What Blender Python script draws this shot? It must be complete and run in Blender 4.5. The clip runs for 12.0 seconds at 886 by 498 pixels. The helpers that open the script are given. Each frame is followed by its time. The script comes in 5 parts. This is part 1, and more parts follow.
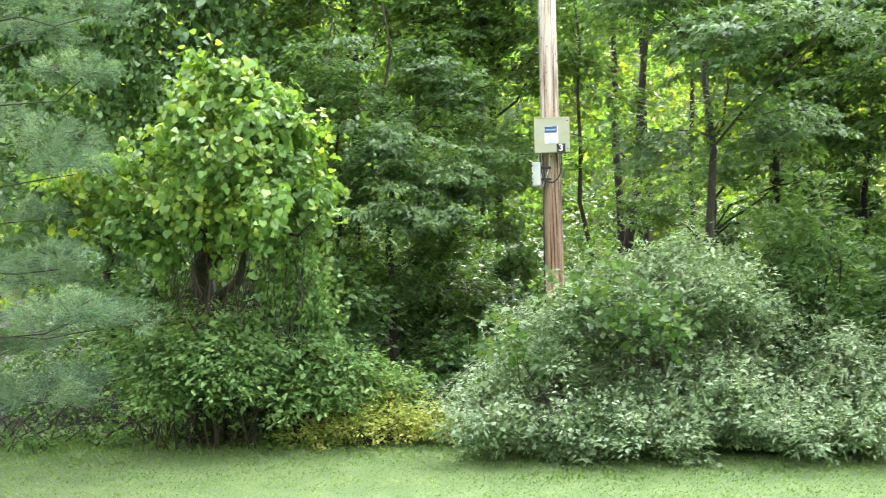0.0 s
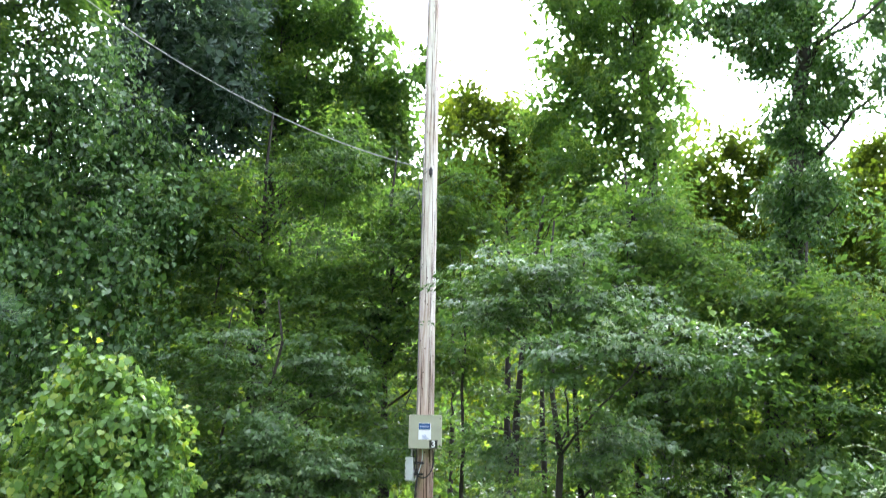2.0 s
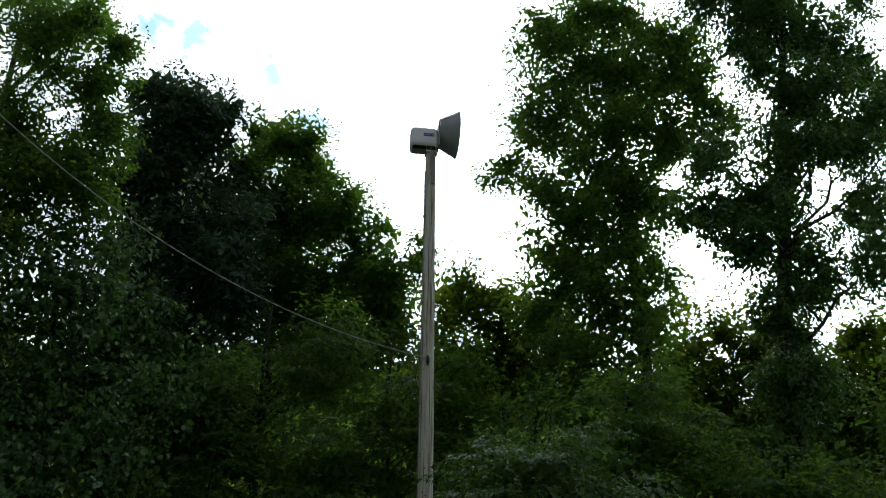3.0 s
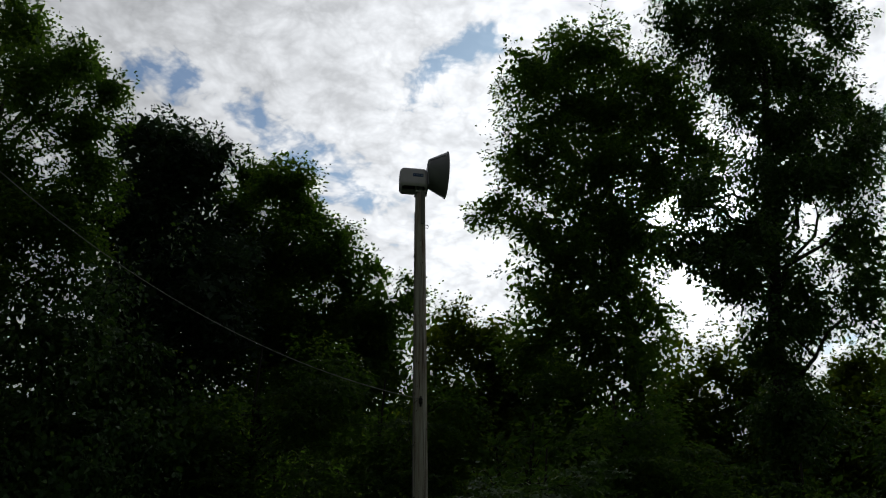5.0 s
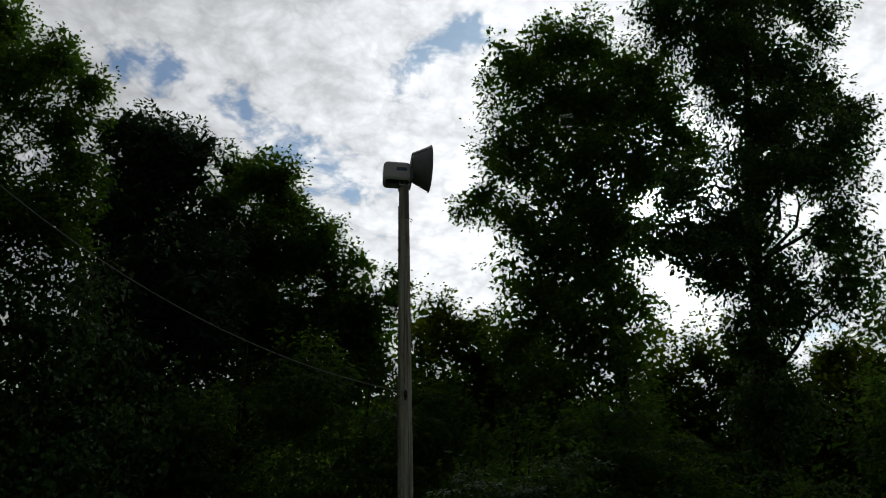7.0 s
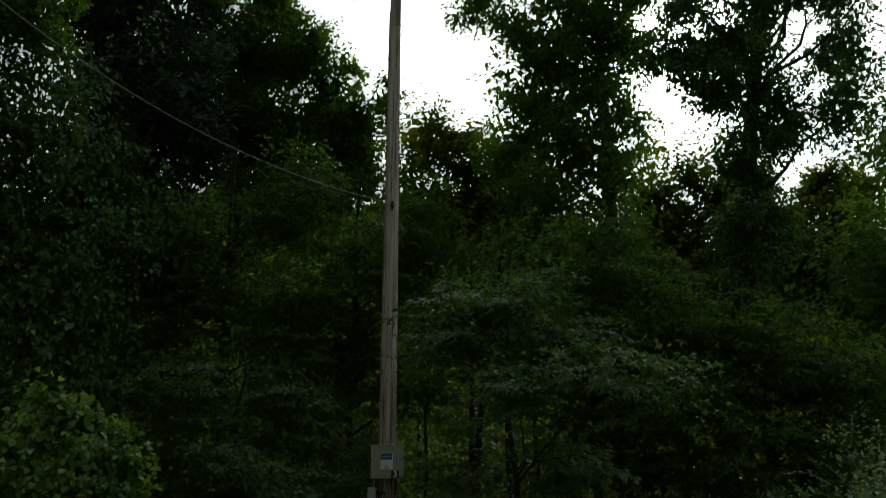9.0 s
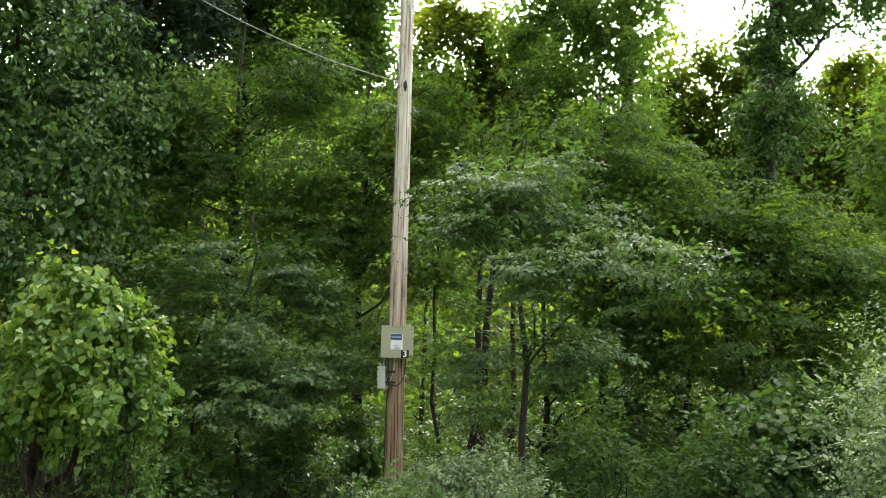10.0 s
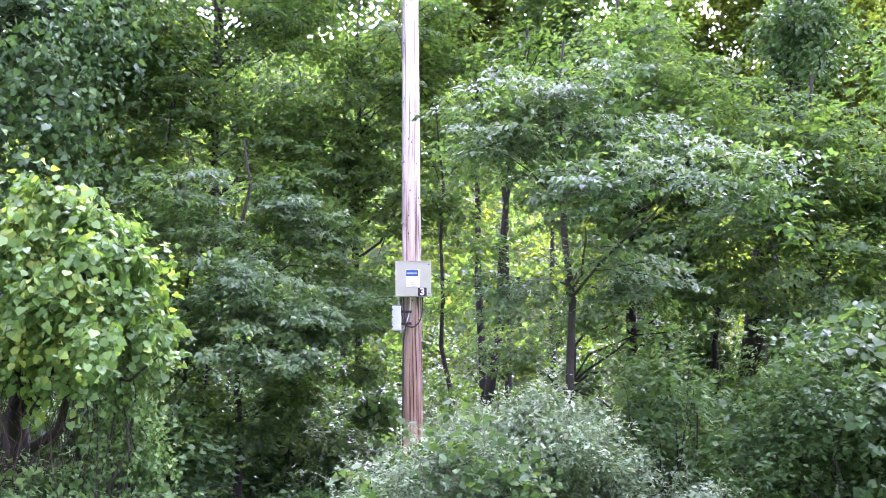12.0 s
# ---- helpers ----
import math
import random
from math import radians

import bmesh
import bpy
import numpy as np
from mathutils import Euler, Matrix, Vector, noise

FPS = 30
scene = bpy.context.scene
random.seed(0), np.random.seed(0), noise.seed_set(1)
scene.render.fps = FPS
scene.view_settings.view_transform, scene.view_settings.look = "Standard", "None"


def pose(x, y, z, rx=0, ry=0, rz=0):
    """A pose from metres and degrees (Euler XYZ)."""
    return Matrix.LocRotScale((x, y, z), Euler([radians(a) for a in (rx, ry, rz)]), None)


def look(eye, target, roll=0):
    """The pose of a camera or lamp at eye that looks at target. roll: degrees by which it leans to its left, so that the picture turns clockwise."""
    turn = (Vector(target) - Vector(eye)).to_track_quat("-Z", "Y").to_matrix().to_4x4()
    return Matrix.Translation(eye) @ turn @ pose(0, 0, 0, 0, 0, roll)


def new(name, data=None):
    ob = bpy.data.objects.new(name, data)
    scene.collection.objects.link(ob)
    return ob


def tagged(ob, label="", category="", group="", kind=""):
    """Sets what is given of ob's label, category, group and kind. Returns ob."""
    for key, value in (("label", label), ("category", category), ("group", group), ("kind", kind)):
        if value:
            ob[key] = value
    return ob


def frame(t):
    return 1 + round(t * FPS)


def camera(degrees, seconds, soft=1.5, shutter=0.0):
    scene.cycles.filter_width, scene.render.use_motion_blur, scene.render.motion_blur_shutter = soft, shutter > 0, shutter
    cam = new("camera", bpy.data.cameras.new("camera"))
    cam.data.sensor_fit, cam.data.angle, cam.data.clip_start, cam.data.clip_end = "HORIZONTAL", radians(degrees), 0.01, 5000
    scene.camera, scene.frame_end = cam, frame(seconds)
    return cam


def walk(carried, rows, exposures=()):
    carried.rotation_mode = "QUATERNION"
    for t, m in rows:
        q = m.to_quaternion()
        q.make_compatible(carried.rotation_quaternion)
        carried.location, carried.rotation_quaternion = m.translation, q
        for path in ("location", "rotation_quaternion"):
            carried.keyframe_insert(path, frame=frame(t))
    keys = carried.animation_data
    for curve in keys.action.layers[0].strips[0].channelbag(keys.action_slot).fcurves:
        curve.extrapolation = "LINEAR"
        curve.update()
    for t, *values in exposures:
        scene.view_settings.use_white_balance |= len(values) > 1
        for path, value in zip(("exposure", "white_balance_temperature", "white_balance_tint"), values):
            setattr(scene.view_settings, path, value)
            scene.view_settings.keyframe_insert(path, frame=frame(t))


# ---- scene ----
cam = camera(54.0, 12.0, soft=1.0, shutter=0.2)
PATH = [
    (0, (-1.341, -15.421, 1.479), (-1.42, -13.422, 1.479), -1.5),
    (0.5, (-0.886, -15.718, 1.535), (-0.865, -13.719, 1.597), -0.5),
    (1, (-0.584, -16.048, 1.661), (-0.524, -14.06, 1.863), -0.2),
    (1.5, (-0.37, -16.302, 1.779), (-0.299, -14.34, 2.161), 0.1),
    (2, (-0.239, -16.502, 1.811), (-0.179, -14.596, 2.412), 0.9),
    (2.5, (-0.276, -16.714, 1.794), (-0.209, -14.904, 2.642), 1.1),
    (3, (-0.319, -16.815, 1.783), (-0.254, -15.076, 2.768), 0.4),
    (3.5, (-0.311, -16.812, 1.809), (-0.241, -15.102, 2.843), -0.1),
    (5.5, (-0.388, -16.779, 1.799), (-0.296, -15.088, 2.863), -1.1),
    (6, (-0.376, -16.801, 1.804), (-0.284, -15.108, 2.864), -1.2),
    (6.5, (-0.333, -16.835, 1.8), (-0.224, -15.138, 2.852), -1.7),
    (8.5, (-0.119, -16.928, 1.911), (0.02, -15.121, 2.758), -1.3),
    (9, (-0.045, -16.928, 1.911), (0.079, -15.04, 2.558), -0.1),
    (9.5, (-0.082, -16.877, 1.882), (0.034, -14.938, 2.356), 0.4),
    (10, (-0.19, -16.731, 1.849), (-0.069, -14.776, 2.25), 1.2),
    (10.5, (-0.397, -16.456, 1.802), (-0.25, -14.497, 2.175), 0.7),
    (11, (-0.65, -16.034, 1.736), (-0.503, -14.073, 2.1), -0.1),
    (11.5, (-0.908, -15.476, 1.662), (-0.74, -13.513, 2.004), -0.5),
    (12, (-1.2, -14.911, 1.6), (-0.97, -12.949, 1.911), -0.6),
]
walk(cam, [(t, look(eye, target, roll)) for t, eye, target, roll in PATH],
     exposures=[(0, 1.72, 6450, 20), (0.5, 1.8, 6200, 24), (1.0, 2.1, 5850, 38), (1.5, 2.24, 5500, 56), (1.9, 1.5, 5700, 33), (2.2, 0.25, 5850, 20), (2.5, -0.4, 5900, 13),
                (3.0, -2.25, 6000, 13), (3.5, -4.0, 6300, 12), (6.7, -4.2, 6500, 11), (8.4, -4.1, 6500, 11), (9.0, -3.05, 6600, 10), (9.5, -1.05, 6900, 10),
                (10.0, 0.4, 6800, 21), (10.5, 1.14, 6250, 42), (11.0, 1.38, 5850, 50), (12.0, 1.8, 5420, 64)])

# ---- world and sun ----
SUN_AZ, SUN_EL = radians(20.7), radians(33.0)          # right of +y, above the horizon
SUN_DIR = Vector((math.sin(SUN_AZ) * math.cos(SUN_EL), math.cos(SUN_AZ) * math.cos(SUN_EL), math.sin(SUN_EL)))


def build_world():
    world = bpy.data.worlds.new("world")
    scene.world = world
    world.use_nodes = True
    nt = world.node_tree
    nt.nodes.clear()
    n = nt.nodes.new
    L = nt.links.new
    out, bg = n("ShaderNodeOutputWorld"), n("ShaderNodeBackground")
    bg.inputs["Strength"].default_value = 0.1
    sky = n("ShaderNodeTexSky")
    sky.sky_type, sky.sun_disc = "NISHITA", False
    sky.sun_elevation, sky.sun_rotation = SUN_EL, SUN_AZ
    tc = n("ShaderNodeTexCoord")
    sep = n("ShaderNodeSeparateXYZ")
    L(tc.outputs["Generated"], sep.inputs[0])

    def maths(op, a, b=None, clamp=False):
        m = n("ShaderNodeMath")
        m.operation, m.use_clamp = op, clamp
        for i, v in enumerate((a, b)):
            if v is None:
                continue
            if isinstance(v, (int, float)):
                m.inputs[i].default_value = v
            else:
                L(v, m.inputs[i])
        return m.outputs[0]

    up = maths("ADD", maths("MAXIMUM", sep.outputs[2], 0.0), 0.12)
    comb = n("ShaderNodeCombineXYZ")
    L(maths("DIVIDE", sep.outputs[0], up), comb.inputs[0])
    L(maths("DIVIDE", sep.outputs[1], up), comb.inputs[1])

    def noise_tex(scale, detail, rough, offset, distortion=0.0):
        m = n("ShaderNodeMapping")
        m.inputs["Location"].default_value = offset
        L(comb.outputs[0], m.inputs[0])
        t = n("ShaderNodeTexNoise")
        t.inputs["Scale"].default_value, t.inputs["Detail"].default_value = scale, detail
        t.inputs["Roughness"].default_value, t.inputs["Distortion"].default_value = rough, distortion
        L(m.outputs[0], t.inputs["Vector"])
        return t.outputs["Fac"]

    # small round cloudlets in ranks
    bend = n("ShaderNodeTexNoise")
    bend.inputs["Scale"].default_value, bend.inputs["Detail"].default_value = 9.0, 4
    L(comb.outputs[0], bend.inputs["Vector"])
    shift = n("ShaderNodeVectorMath")
    shift.operation = "MULTIPLY_ADD"
    L(bend.outputs["Color"], shift.inputs[0])
    shift.inputs[1].default_value = (0.07, 0.07, 0.0)
    L(comb.outputs[0], shift.inputs[2])
    cells = n("ShaderNodeTexVoronoi")
    cells.feature, cells.voronoi_dimensions = "SMOOTH_F1", "2D"
    cells.inputs["Scale"].default_value, cells.inputs["Smoothness"].default_value, cells.inputs["Detail"].default_value = 17.0, 0.35, 3.0
    cells.inputs["Roughness"].default_value, cells.normalize = 0.62, True
    L(shift.outputs[0], cells.inputs["Vector"])
    billow = n("ShaderNodeMapRange")
    billow.inputs[1].default_value, billow.inputs[2].default_value = 0.55, 0.06
    L(cells.outputs["Distance"], billow.inputs[0])
    cell = billow.outputs[0]

    def rift(at, turn, long, wide):
        """A long gap in the cloud, 1 in its middle and 0 at its edge."""
        m = n("ShaderNodeMapping")
        m.vector_type = "TEXTURE"
        m.inputs["Location"].default_value, m.inputs["Rotation"].default_value = (*at, 0), (0, 0, radians(turn))
        m.inputs["Scale"].default_value = (long, wide, 1)
        L(shift.outputs[0], m.inputs[0])
        d = n("ShaderNodeVectorMath")
        d.operation = "LENGTH"
        L(m.outputs[0], d.inputs[0])
        return maths("SUBTRACT", 1.0, d.outputs["Value"], clamp=True)

    big = noise_tex(2.2, 4, 0.55, (1.2, 3.7, 0), 0.5)
    fine = noise_tex(13.0, 6, 0.6, (0.7, 2.2, 0), 0.0)
    puff = noise_tex(40.0, 7, 0.68, (1.7, 0.2, 0), 0.0)
    gap = None
    for at, turn, long, wide, depth in (((0.09, 0.92), -45, 0.19, 0.055, 0.95), ((0.13, 0.86), -20, 0.06, 0.05, 1.1), ((-0.12, 1.1), 50, 0.36, 0.085, 0.85), ((-0.29, 0.93), 40, 0.17, 0.07, 0.75),
                                        ((-0.02, 1.2), 55, 0.16, 0.05, 0.4), ((0.98, 1.6), 0, 0.25, 0.12, 0.5), ((-0.9, 0.5), 30, 0.4, 0.12, 0.6), ((0.6, -0.6), 20, 0.5, 0.15, 0.6)):
        r = maths("MULTIPLY", rift(at, turn, long, wide), depth)
        gap = r if gap is None else maths("MAXIMUM", gap, r)
    body = maths("ADD", maths("MULTIPLY", big, 0.45), maths("ADD", maths("MULTIPLY", fine, 0.95), maths("MULTIPLY", cell, 0.4)))
    cover = maths("SUBTRACT", body, maths("MULTIPLY", gap, 0.5))
    ramp = n("ShaderNodeMapRange")
    ramp.inputs[1].default_value, ramp.inputs[2].default_value = 0.46, 0.66
    ramp.inputs[3].default_value = 0.18
    ramp.clamp = True
    L(cover, ramp.inputs[0])
    # thicker parts of the clouds are a little greyer
    thick = n("ShaderNodeMapRange")
    thick.inputs[1].default_value, thick.inputs[2].default_value = 0.36, 0.74
    thick.inputs[3].default_value, thick.inputs[4].default_value = 0.84, 1.42
    L(maths("ADD", maths("MULTIPLY", fine, 0.4), maths("ADD", maths("MULTIPLY", puff, 0.2), maths("MULTIPLY", cell, 0.4))), thick.inputs[0])
    # clouds brighten round the hidden sun
    dot = n("ShaderNodeVectorMath")
    dot.operation = "DOT_PRODUCT"
    L(tc.outputs["Generated"], dot.inputs[0])
    dot.inputs[1].default_value = SUN_DIR
    near = maths("MAXIMUM", dot.outputs["Value"], 0.0)
    glow = maths("ADD", maths("ADD", maths("MULTIPLY", maths("POWER", near, 2.0), 118.0), maths("MULTIPLY", maths("POWER", near, 16.0), 70.0)), maths("MULTIPLY", maths("POWER", near, 300.0), 500.0))
    shine = maths("ADD", glow, CLOUD)
    light = maths("MULTIPLY", shine, thick.outputs[0])
    white = n("ShaderNodeCombineColor")
    L(maths("MULTIPLY", light, 0.965), white.inputs[0])
    L(maths("MULTIPLY", light, 1.0), white.inputs[1])
    L(maths("MULTIPLY", light, 1.03), white.inputs[2])
    sky_gain = n("ShaderNodeVectorMath")
    sky_gain.operation = "SCALE"
    sky_gain.inputs["Scale"].default_value = SKY_GAIN
    blue = n("ShaderNodeMix")
    blue.data_type, blue.blend_type = "RGBA", "MULTIPLY"
    blue.inputs[0].default_value = 1.0
    blue.inputs[7].default_value = (0.62, 0.98, 1.22, 1)
    L(sky.outputs[0], blue.inputs[6])
    L(blue.outputs[2], sky_gain.inputs[0])
    mix = n("ShaderNodeMix")
    mix.data_type = "RGBA"
    L(ramp.outputs[0], mix.inputs[0])
    L(sky_gain.outputs[0], mix.inputs[6])
    L(white.outputs[0], mix.inputs[7])
    L(mix.outputs[2], bg.inputs["Color"])
    L(bg.outputs[0], out.inputs[0])


CLOUD, SKY_GAIN = 14.0, 12.5
build_world()
sun = new("sun", bpy.data.lights.new("sun", "SUN"))
sun.data.energy, sun.data.angle, sun.data.color = 2.5, radians(9.0), (1.0, 0.93, 0.8)
sun.matrix_world = look(SUN_DIR * 60, (0, 0, 0))


# ---- materials ----
def node_material(name):
    m = bpy.data.materials.new(name)
    m.use_nodes = True
    nt = m.node_tree
    nt.nodes.clear()
    out = nt.nodes.new("ShaderNodeOutputMaterial")
    return m, nt, out


def ramp_node(nt, stops):
    r = nt.nodes.new("ShaderNodeValToRGB")
    e = r.color_ramp.elements
    while len(e) < len(stops):
        e.new(0.5)
    for el, (p, c) in zip(e, stops):
        el.position, el.color = p, (*c, 1)
    return r


def noise_node(nt, scale, detail=4, rough=0.55, stretch=(1, 1, 1), coords="Object"):
    tc, mp, t = nt.nodes.new("ShaderNodeTexCoord"), nt.nodes.new("ShaderNodeMapping"), nt.nodes.new("ShaderNodeTexNoise")
    mp.inputs["Scale"].default_value = stretch
    nt.links.new(tc.outputs[coords], mp.inputs[0])
    nt.links.new(mp.outputs[0], t.inputs["Vector"])
    t.inputs["Scale"].default_value, t.inputs["Detail"].default_value, t.inputs["Roughness"].default_value = scale, detail, rough
    return t


def leaf_material(name, dark, light, tip, clear=0.35, gloss=0.5, clump=1.2, spec=0.3, shine=(2.15, 2.15, 0.75), vary=0.42):
    """Leaf blades: colour varies leaf by leaf and clump by clump, and light shines through them."""
    m, nt, out = node_material(name)
    L = nt.links.new
    geo = nt.nodes.new("ShaderNodeNewGeometry")
    big = noise_node(nt, clump, 5, 0.65)
    add = nt.nodes.new("ShaderNodeMath")
    add.operation = "MULTIPLY_ADD"
    L(geo.outputs["Random Per Island"], add.inputs[0])
    add.inputs[1].default_value = vary
    sub = nt.nodes.new("ShaderNodeMath")
    sub.operation = "MULTIPLY_ADD"
    L(big.outputs["Fac"], sub.inputs[0])
    sub.inputs[1].default_value, sub.inputs[2].default_value = 1.7, -0.35 - vary * 0.5
    L(sub.outputs[0], add.inputs[2])
    ramp = ramp_node(nt, [(0.05, dark), (0.6, light), (1.0, tip)])
    L(add.outputs[0], ramp.inputs[0])
    bsdf = nt.nodes.new("ShaderNodeBsdfPrincipled")
    L(ramp.outputs[0], bsdf.inputs["Base Color"])
    bsdf.inputs["Roughness"].default_value = gloss
    bsdf.inputs["Specular IOR Level"].default_value = spec
    tr = nt.nodes.new("ShaderNodeBsdfTranslucent")
    warm = nt.nodes.new("ShaderNodeMix")
    warm.data_type, warm.blend_type = "RGBA", "MULTIPLY"
    warm.inputs[0].default_value = 1.0
    L(ramp.outputs[0], warm.inputs[6])
    warm.inputs[7].default_value = (*shine, 1)
    L(warm.outputs[2], tr.inputs["Color"])
    mix = nt.nodes.new("ShaderNodeMixShader")
    mix.inputs[0].default_value = clear
    L(bsdf.outputs[0], mix.inputs[1])
    L(tr.outputs[0], mix.inputs[2])
    L(mix.outputs[0], out.inputs[0])
    return m


def surface_material(name, stops, scale=6.0, rough=0.7, metal=0.0, stretch=(1, 1, 1), bump=0.3, bump_scale=60.0, spec=0.4, depth=0.02):
    """A plain surface with colour variation at two scales and fine relief."""
    m, nt, out = node_material(name)
    L = nt.links.new
    a, b = noise_node(nt, scale, 5, 0.6, stretch), noise_node(nt, bump_scale, 4, 0.6, stretch)
    mixv = nt.nodes.new("ShaderNodeMath")
    mixv.operation = "MULTIPLY_ADD"
    L(b.outputs["Fac"], mixv.inputs[0])
    mixv.inputs[1].default_value = 0.35
    s = nt.nodes.new("ShaderNodeMath")
    s.operation = "MULTIPLY"
    L(a.outputs["Fac"], s.inputs[0])
    s.inputs[1].default_value = 0.65
    L(s.outputs[0], mixv.inputs[2])
    ramp = ramp_node(nt, stops)
    L(mixv.outputs[0], ramp.inputs[0])
    bsdf = nt.nodes.new("ShaderNodeBsdfPrincipled")
    L(ramp.outputs[0], bsdf.inputs["Base Color"])
    bsdf.inputs["Roughness"].default_value, bsdf.inputs["Metallic"].default_value = rough, metal
    bsdf.inputs["Specular IOR Level"].default_value = spec
    bp = nt.nodes.new("ShaderNodeBump")
    bp.inputs["Strength"].default_value, bp.inputs["Distance"].default_value = bump, depth
    L(b.outputs["Fac"], bp.inputs["Height"])
    L(bp.outputs[0], bsdf.inputs["Normal"])
    L(bsdf.outputs[0], out.inputs[0])
    return m


def grey(v):
    return (v, v, v)


M_MAPLE = leaf_material("maple_leaf", (0.025, 0.060, 0.020), (0.058, 0.118, 0.039), (0.126, 0.184, 0.058), spec=0.2, gloss=0.42)
M_FOREST = leaf_material("forest_leaf", (0.024, 0.056, 0.019), (0.056, 0.112, 0.037), (0.125, 0.178, 0.050), clump=0.8, clear=0.5, shine=(2.5, 2.5, 0.6), spec=0.2, gloss=0.55)
M_DARK = leaf_material("vine_wall_leaf", (0.018, 0.050, 0.017), (0.056, 0.122, 0.038), (0.125, 0.200, 0.062), clump=1.3, clear=0.32, spec=0.24, gloss=0.42, vary=0.55)
# the yellow of sunlight is put into this leaf colour; M_FOREST is the unlit one
M_FAR = leaf_material("lit_woodland_leaf", (0.026, 0.046, 0.012), (0.052, 0.084, 0.021), (0.114, 0.148, 0.032), clear=0.58, clump=0.8, shine=(2.75, 2.6, 0.4), spec=0.08, gloss=0.6)
M_VINE = leaf_material("grape_leaf", (0.052, 0.116, 0.034), (0.118, 0.215, 0.060), (0.300, 0.350, 0.060), clump=1.1, shine=(2.3, 2.3, 0.55), spec=0.28, gloss=0.42, vary=0.5)
M_SILVER = leaf_material("silvery_leaf", (0.055, 0.104, 0.050), (0.168, 0.246, 0.145), (0.370, 0.440, 0.315), clear=0.2, clump=2.6, spec=0.2, vary=0.5)
M_SHRUB = leaf_material("shrub_leaf", (0.040, 0.092, 0.030), (0.092, 0.172, 0.058), (0.180, 0.245, 0.076), clump=1.1, spec=0.2)
M_YELLOW = leaf_material("yellow_leaf", (0.15, 0.22, 0.06), (0.33, 0.36, 0.11), (0.52, 0.49, 0.17), clump=3.0)
M_NEEDLE = leaf_material("pine_needle", (0.036, 0.076, 0.053), (0.086, 0.146, 0.101), (0.165, 0.235, 0.156), clear=0.25, clump=1.6, spec=0.15, vary=0.6)
M_PINE = leaf_material("dark_pine_needle", (0.018, 0.038, 0.029), (0.040, 0.074, 0.053), (0.072, 0.112, 0.078), clump=1.4, clear=0.2, spec=0.15)
M_GRASS = leaf_material("grass_blade", (0.070, 0.138, 0.034), (0.102, 0.178, 0.047), (0.148, 0.214, 0.066), clear=0.4, clump=0.9, vary=0.2, spec=0.15)
M_BARK = surface_material("bark", [(0.3, (0.012, 0.011, 0.009)), (0.7, (0.045, 0.04, 0.032))], 5, 0.9, stretch=(1, 1, 0.25), bump=0.8, bump_scale=35)
M_PALE_BARK = surface_material("pale_bark", [(0.3, (0.10, 0.09, 0.07)), (0.7, (0.27, 0.25, 0.2))], 5, 0.9, stretch=(1, 1, 0.3), bump=0.7, bump_scale=35)


def weathered_pole():
    """Red-brown near the foot, bleached grey higher up."""
    m, nt, out = node_material("weathered_pole")
    L = nt.links.new
    grain, fine = noise_node(nt, 11, 8, 0.7, (1, 1, 0.07)), noise_node(nt, 60, 4, 0.6, (1, 1, 0.06))
    tc, sep = nt.nodes.new("ShaderNodeTexCoord"), nt.nodes.new("ShaderNodeSeparateXYZ")
    L(tc.outputs["Object"], sep.inputs[0])
    streak = noise_node(nt, 3, 4, 0.6, (1.2, 1.2, 0.12))
    h = nt.nodes.new("ShaderNodeMath")
    h.operation = "MULTIPLY_ADD"
    L(streak.outputs["Fac"], h.inputs[0])
    h.inputs[1].default_value = 4.0
    L(sep.outputs[2], h.inputs[2])
    mr = nt.nodes.new("ShaderNodeMapRange")
    mr.inputs[1].default_value, mr.inputs[2].default_value = 4.5, 9.5
    L(h.outputs[0], mr.inputs[0])
    low = ramp_node(nt, [(0.32, (0.15, 0.08, 0.052)), (0.44, (0.30, 0.185, 0.125)), (0.56, (0.41, 0.28, 0.2)), (0.68, (0.54, 0.42, 0.33))])
    high = ramp_node(nt, [(0.34, (0.2, 0.13, 0.1)), (0.44, (0.43, 0.36, 0.31)), (0.56, (0.57, 0.54, 0.49)), (0.68, (0.68, 0.66, 0.61))])
    L(grain.outputs["Fac"], low.inputs[0])
    L(grain.outputs["Fac"], high.inputs[0])
    mix = nt.nodes.new("ShaderNodeMix")
    mix.data_type = "RGBA"
    L(mr.outputs[0], mix.inputs[0])
    L(low.outputs[0], mix.inputs[6])
    L(high.outputs[0], mix.inputs[7])
    bsdf = nt.nodes.new("ShaderNodeBsdfPrincipled")
    bsdf.inputs["Roughness"].default_value = 0.88
    L(mix.outputs[2], bsdf.inputs["Base Color"])
    bp = nt.nodes.new("ShaderNodeBump")
    bp.inputs["Strength"].default_value, bp.inputs["Distance"].default_value = 0.7, 0.02
    L(fine.outputs["Fac"], bp.inputs["Height"])
    L(bp.outputs[0], bsdf.inputs["Normal"])
    L(bsdf.outputs[0], out.inputs[0])
    return m


M_POLE = weathered_pole()
M_CHECK = surface_material("pole_crack", [(0.3, (0.03, 0.018, 0.01)), (0.7, (0.08, 0.045, 0.025))], 20, 0.95)
M_CABINET = surface_material("painted_cabinet", [(0.3, (0.32, 0.33, 0.25)), (0.7, (0.39, 0.40, 0.31))], 5, 0.42, bump=0.06, bump_scale=120)
M_WHITE = surface_material("white_decal", [(0.3, (0.72, 0.75, 0.78)), (0.7, (0.82, 0.84, 0.86))], 8, 0.5, bump=0.05)
M_BLUE = surface_material("blue_decal", [(0.3, (0.015, 0.065, 0.2)), (0.7, (0.025, 0.09, 0.27))], 8, 0.45, bump=0.05)
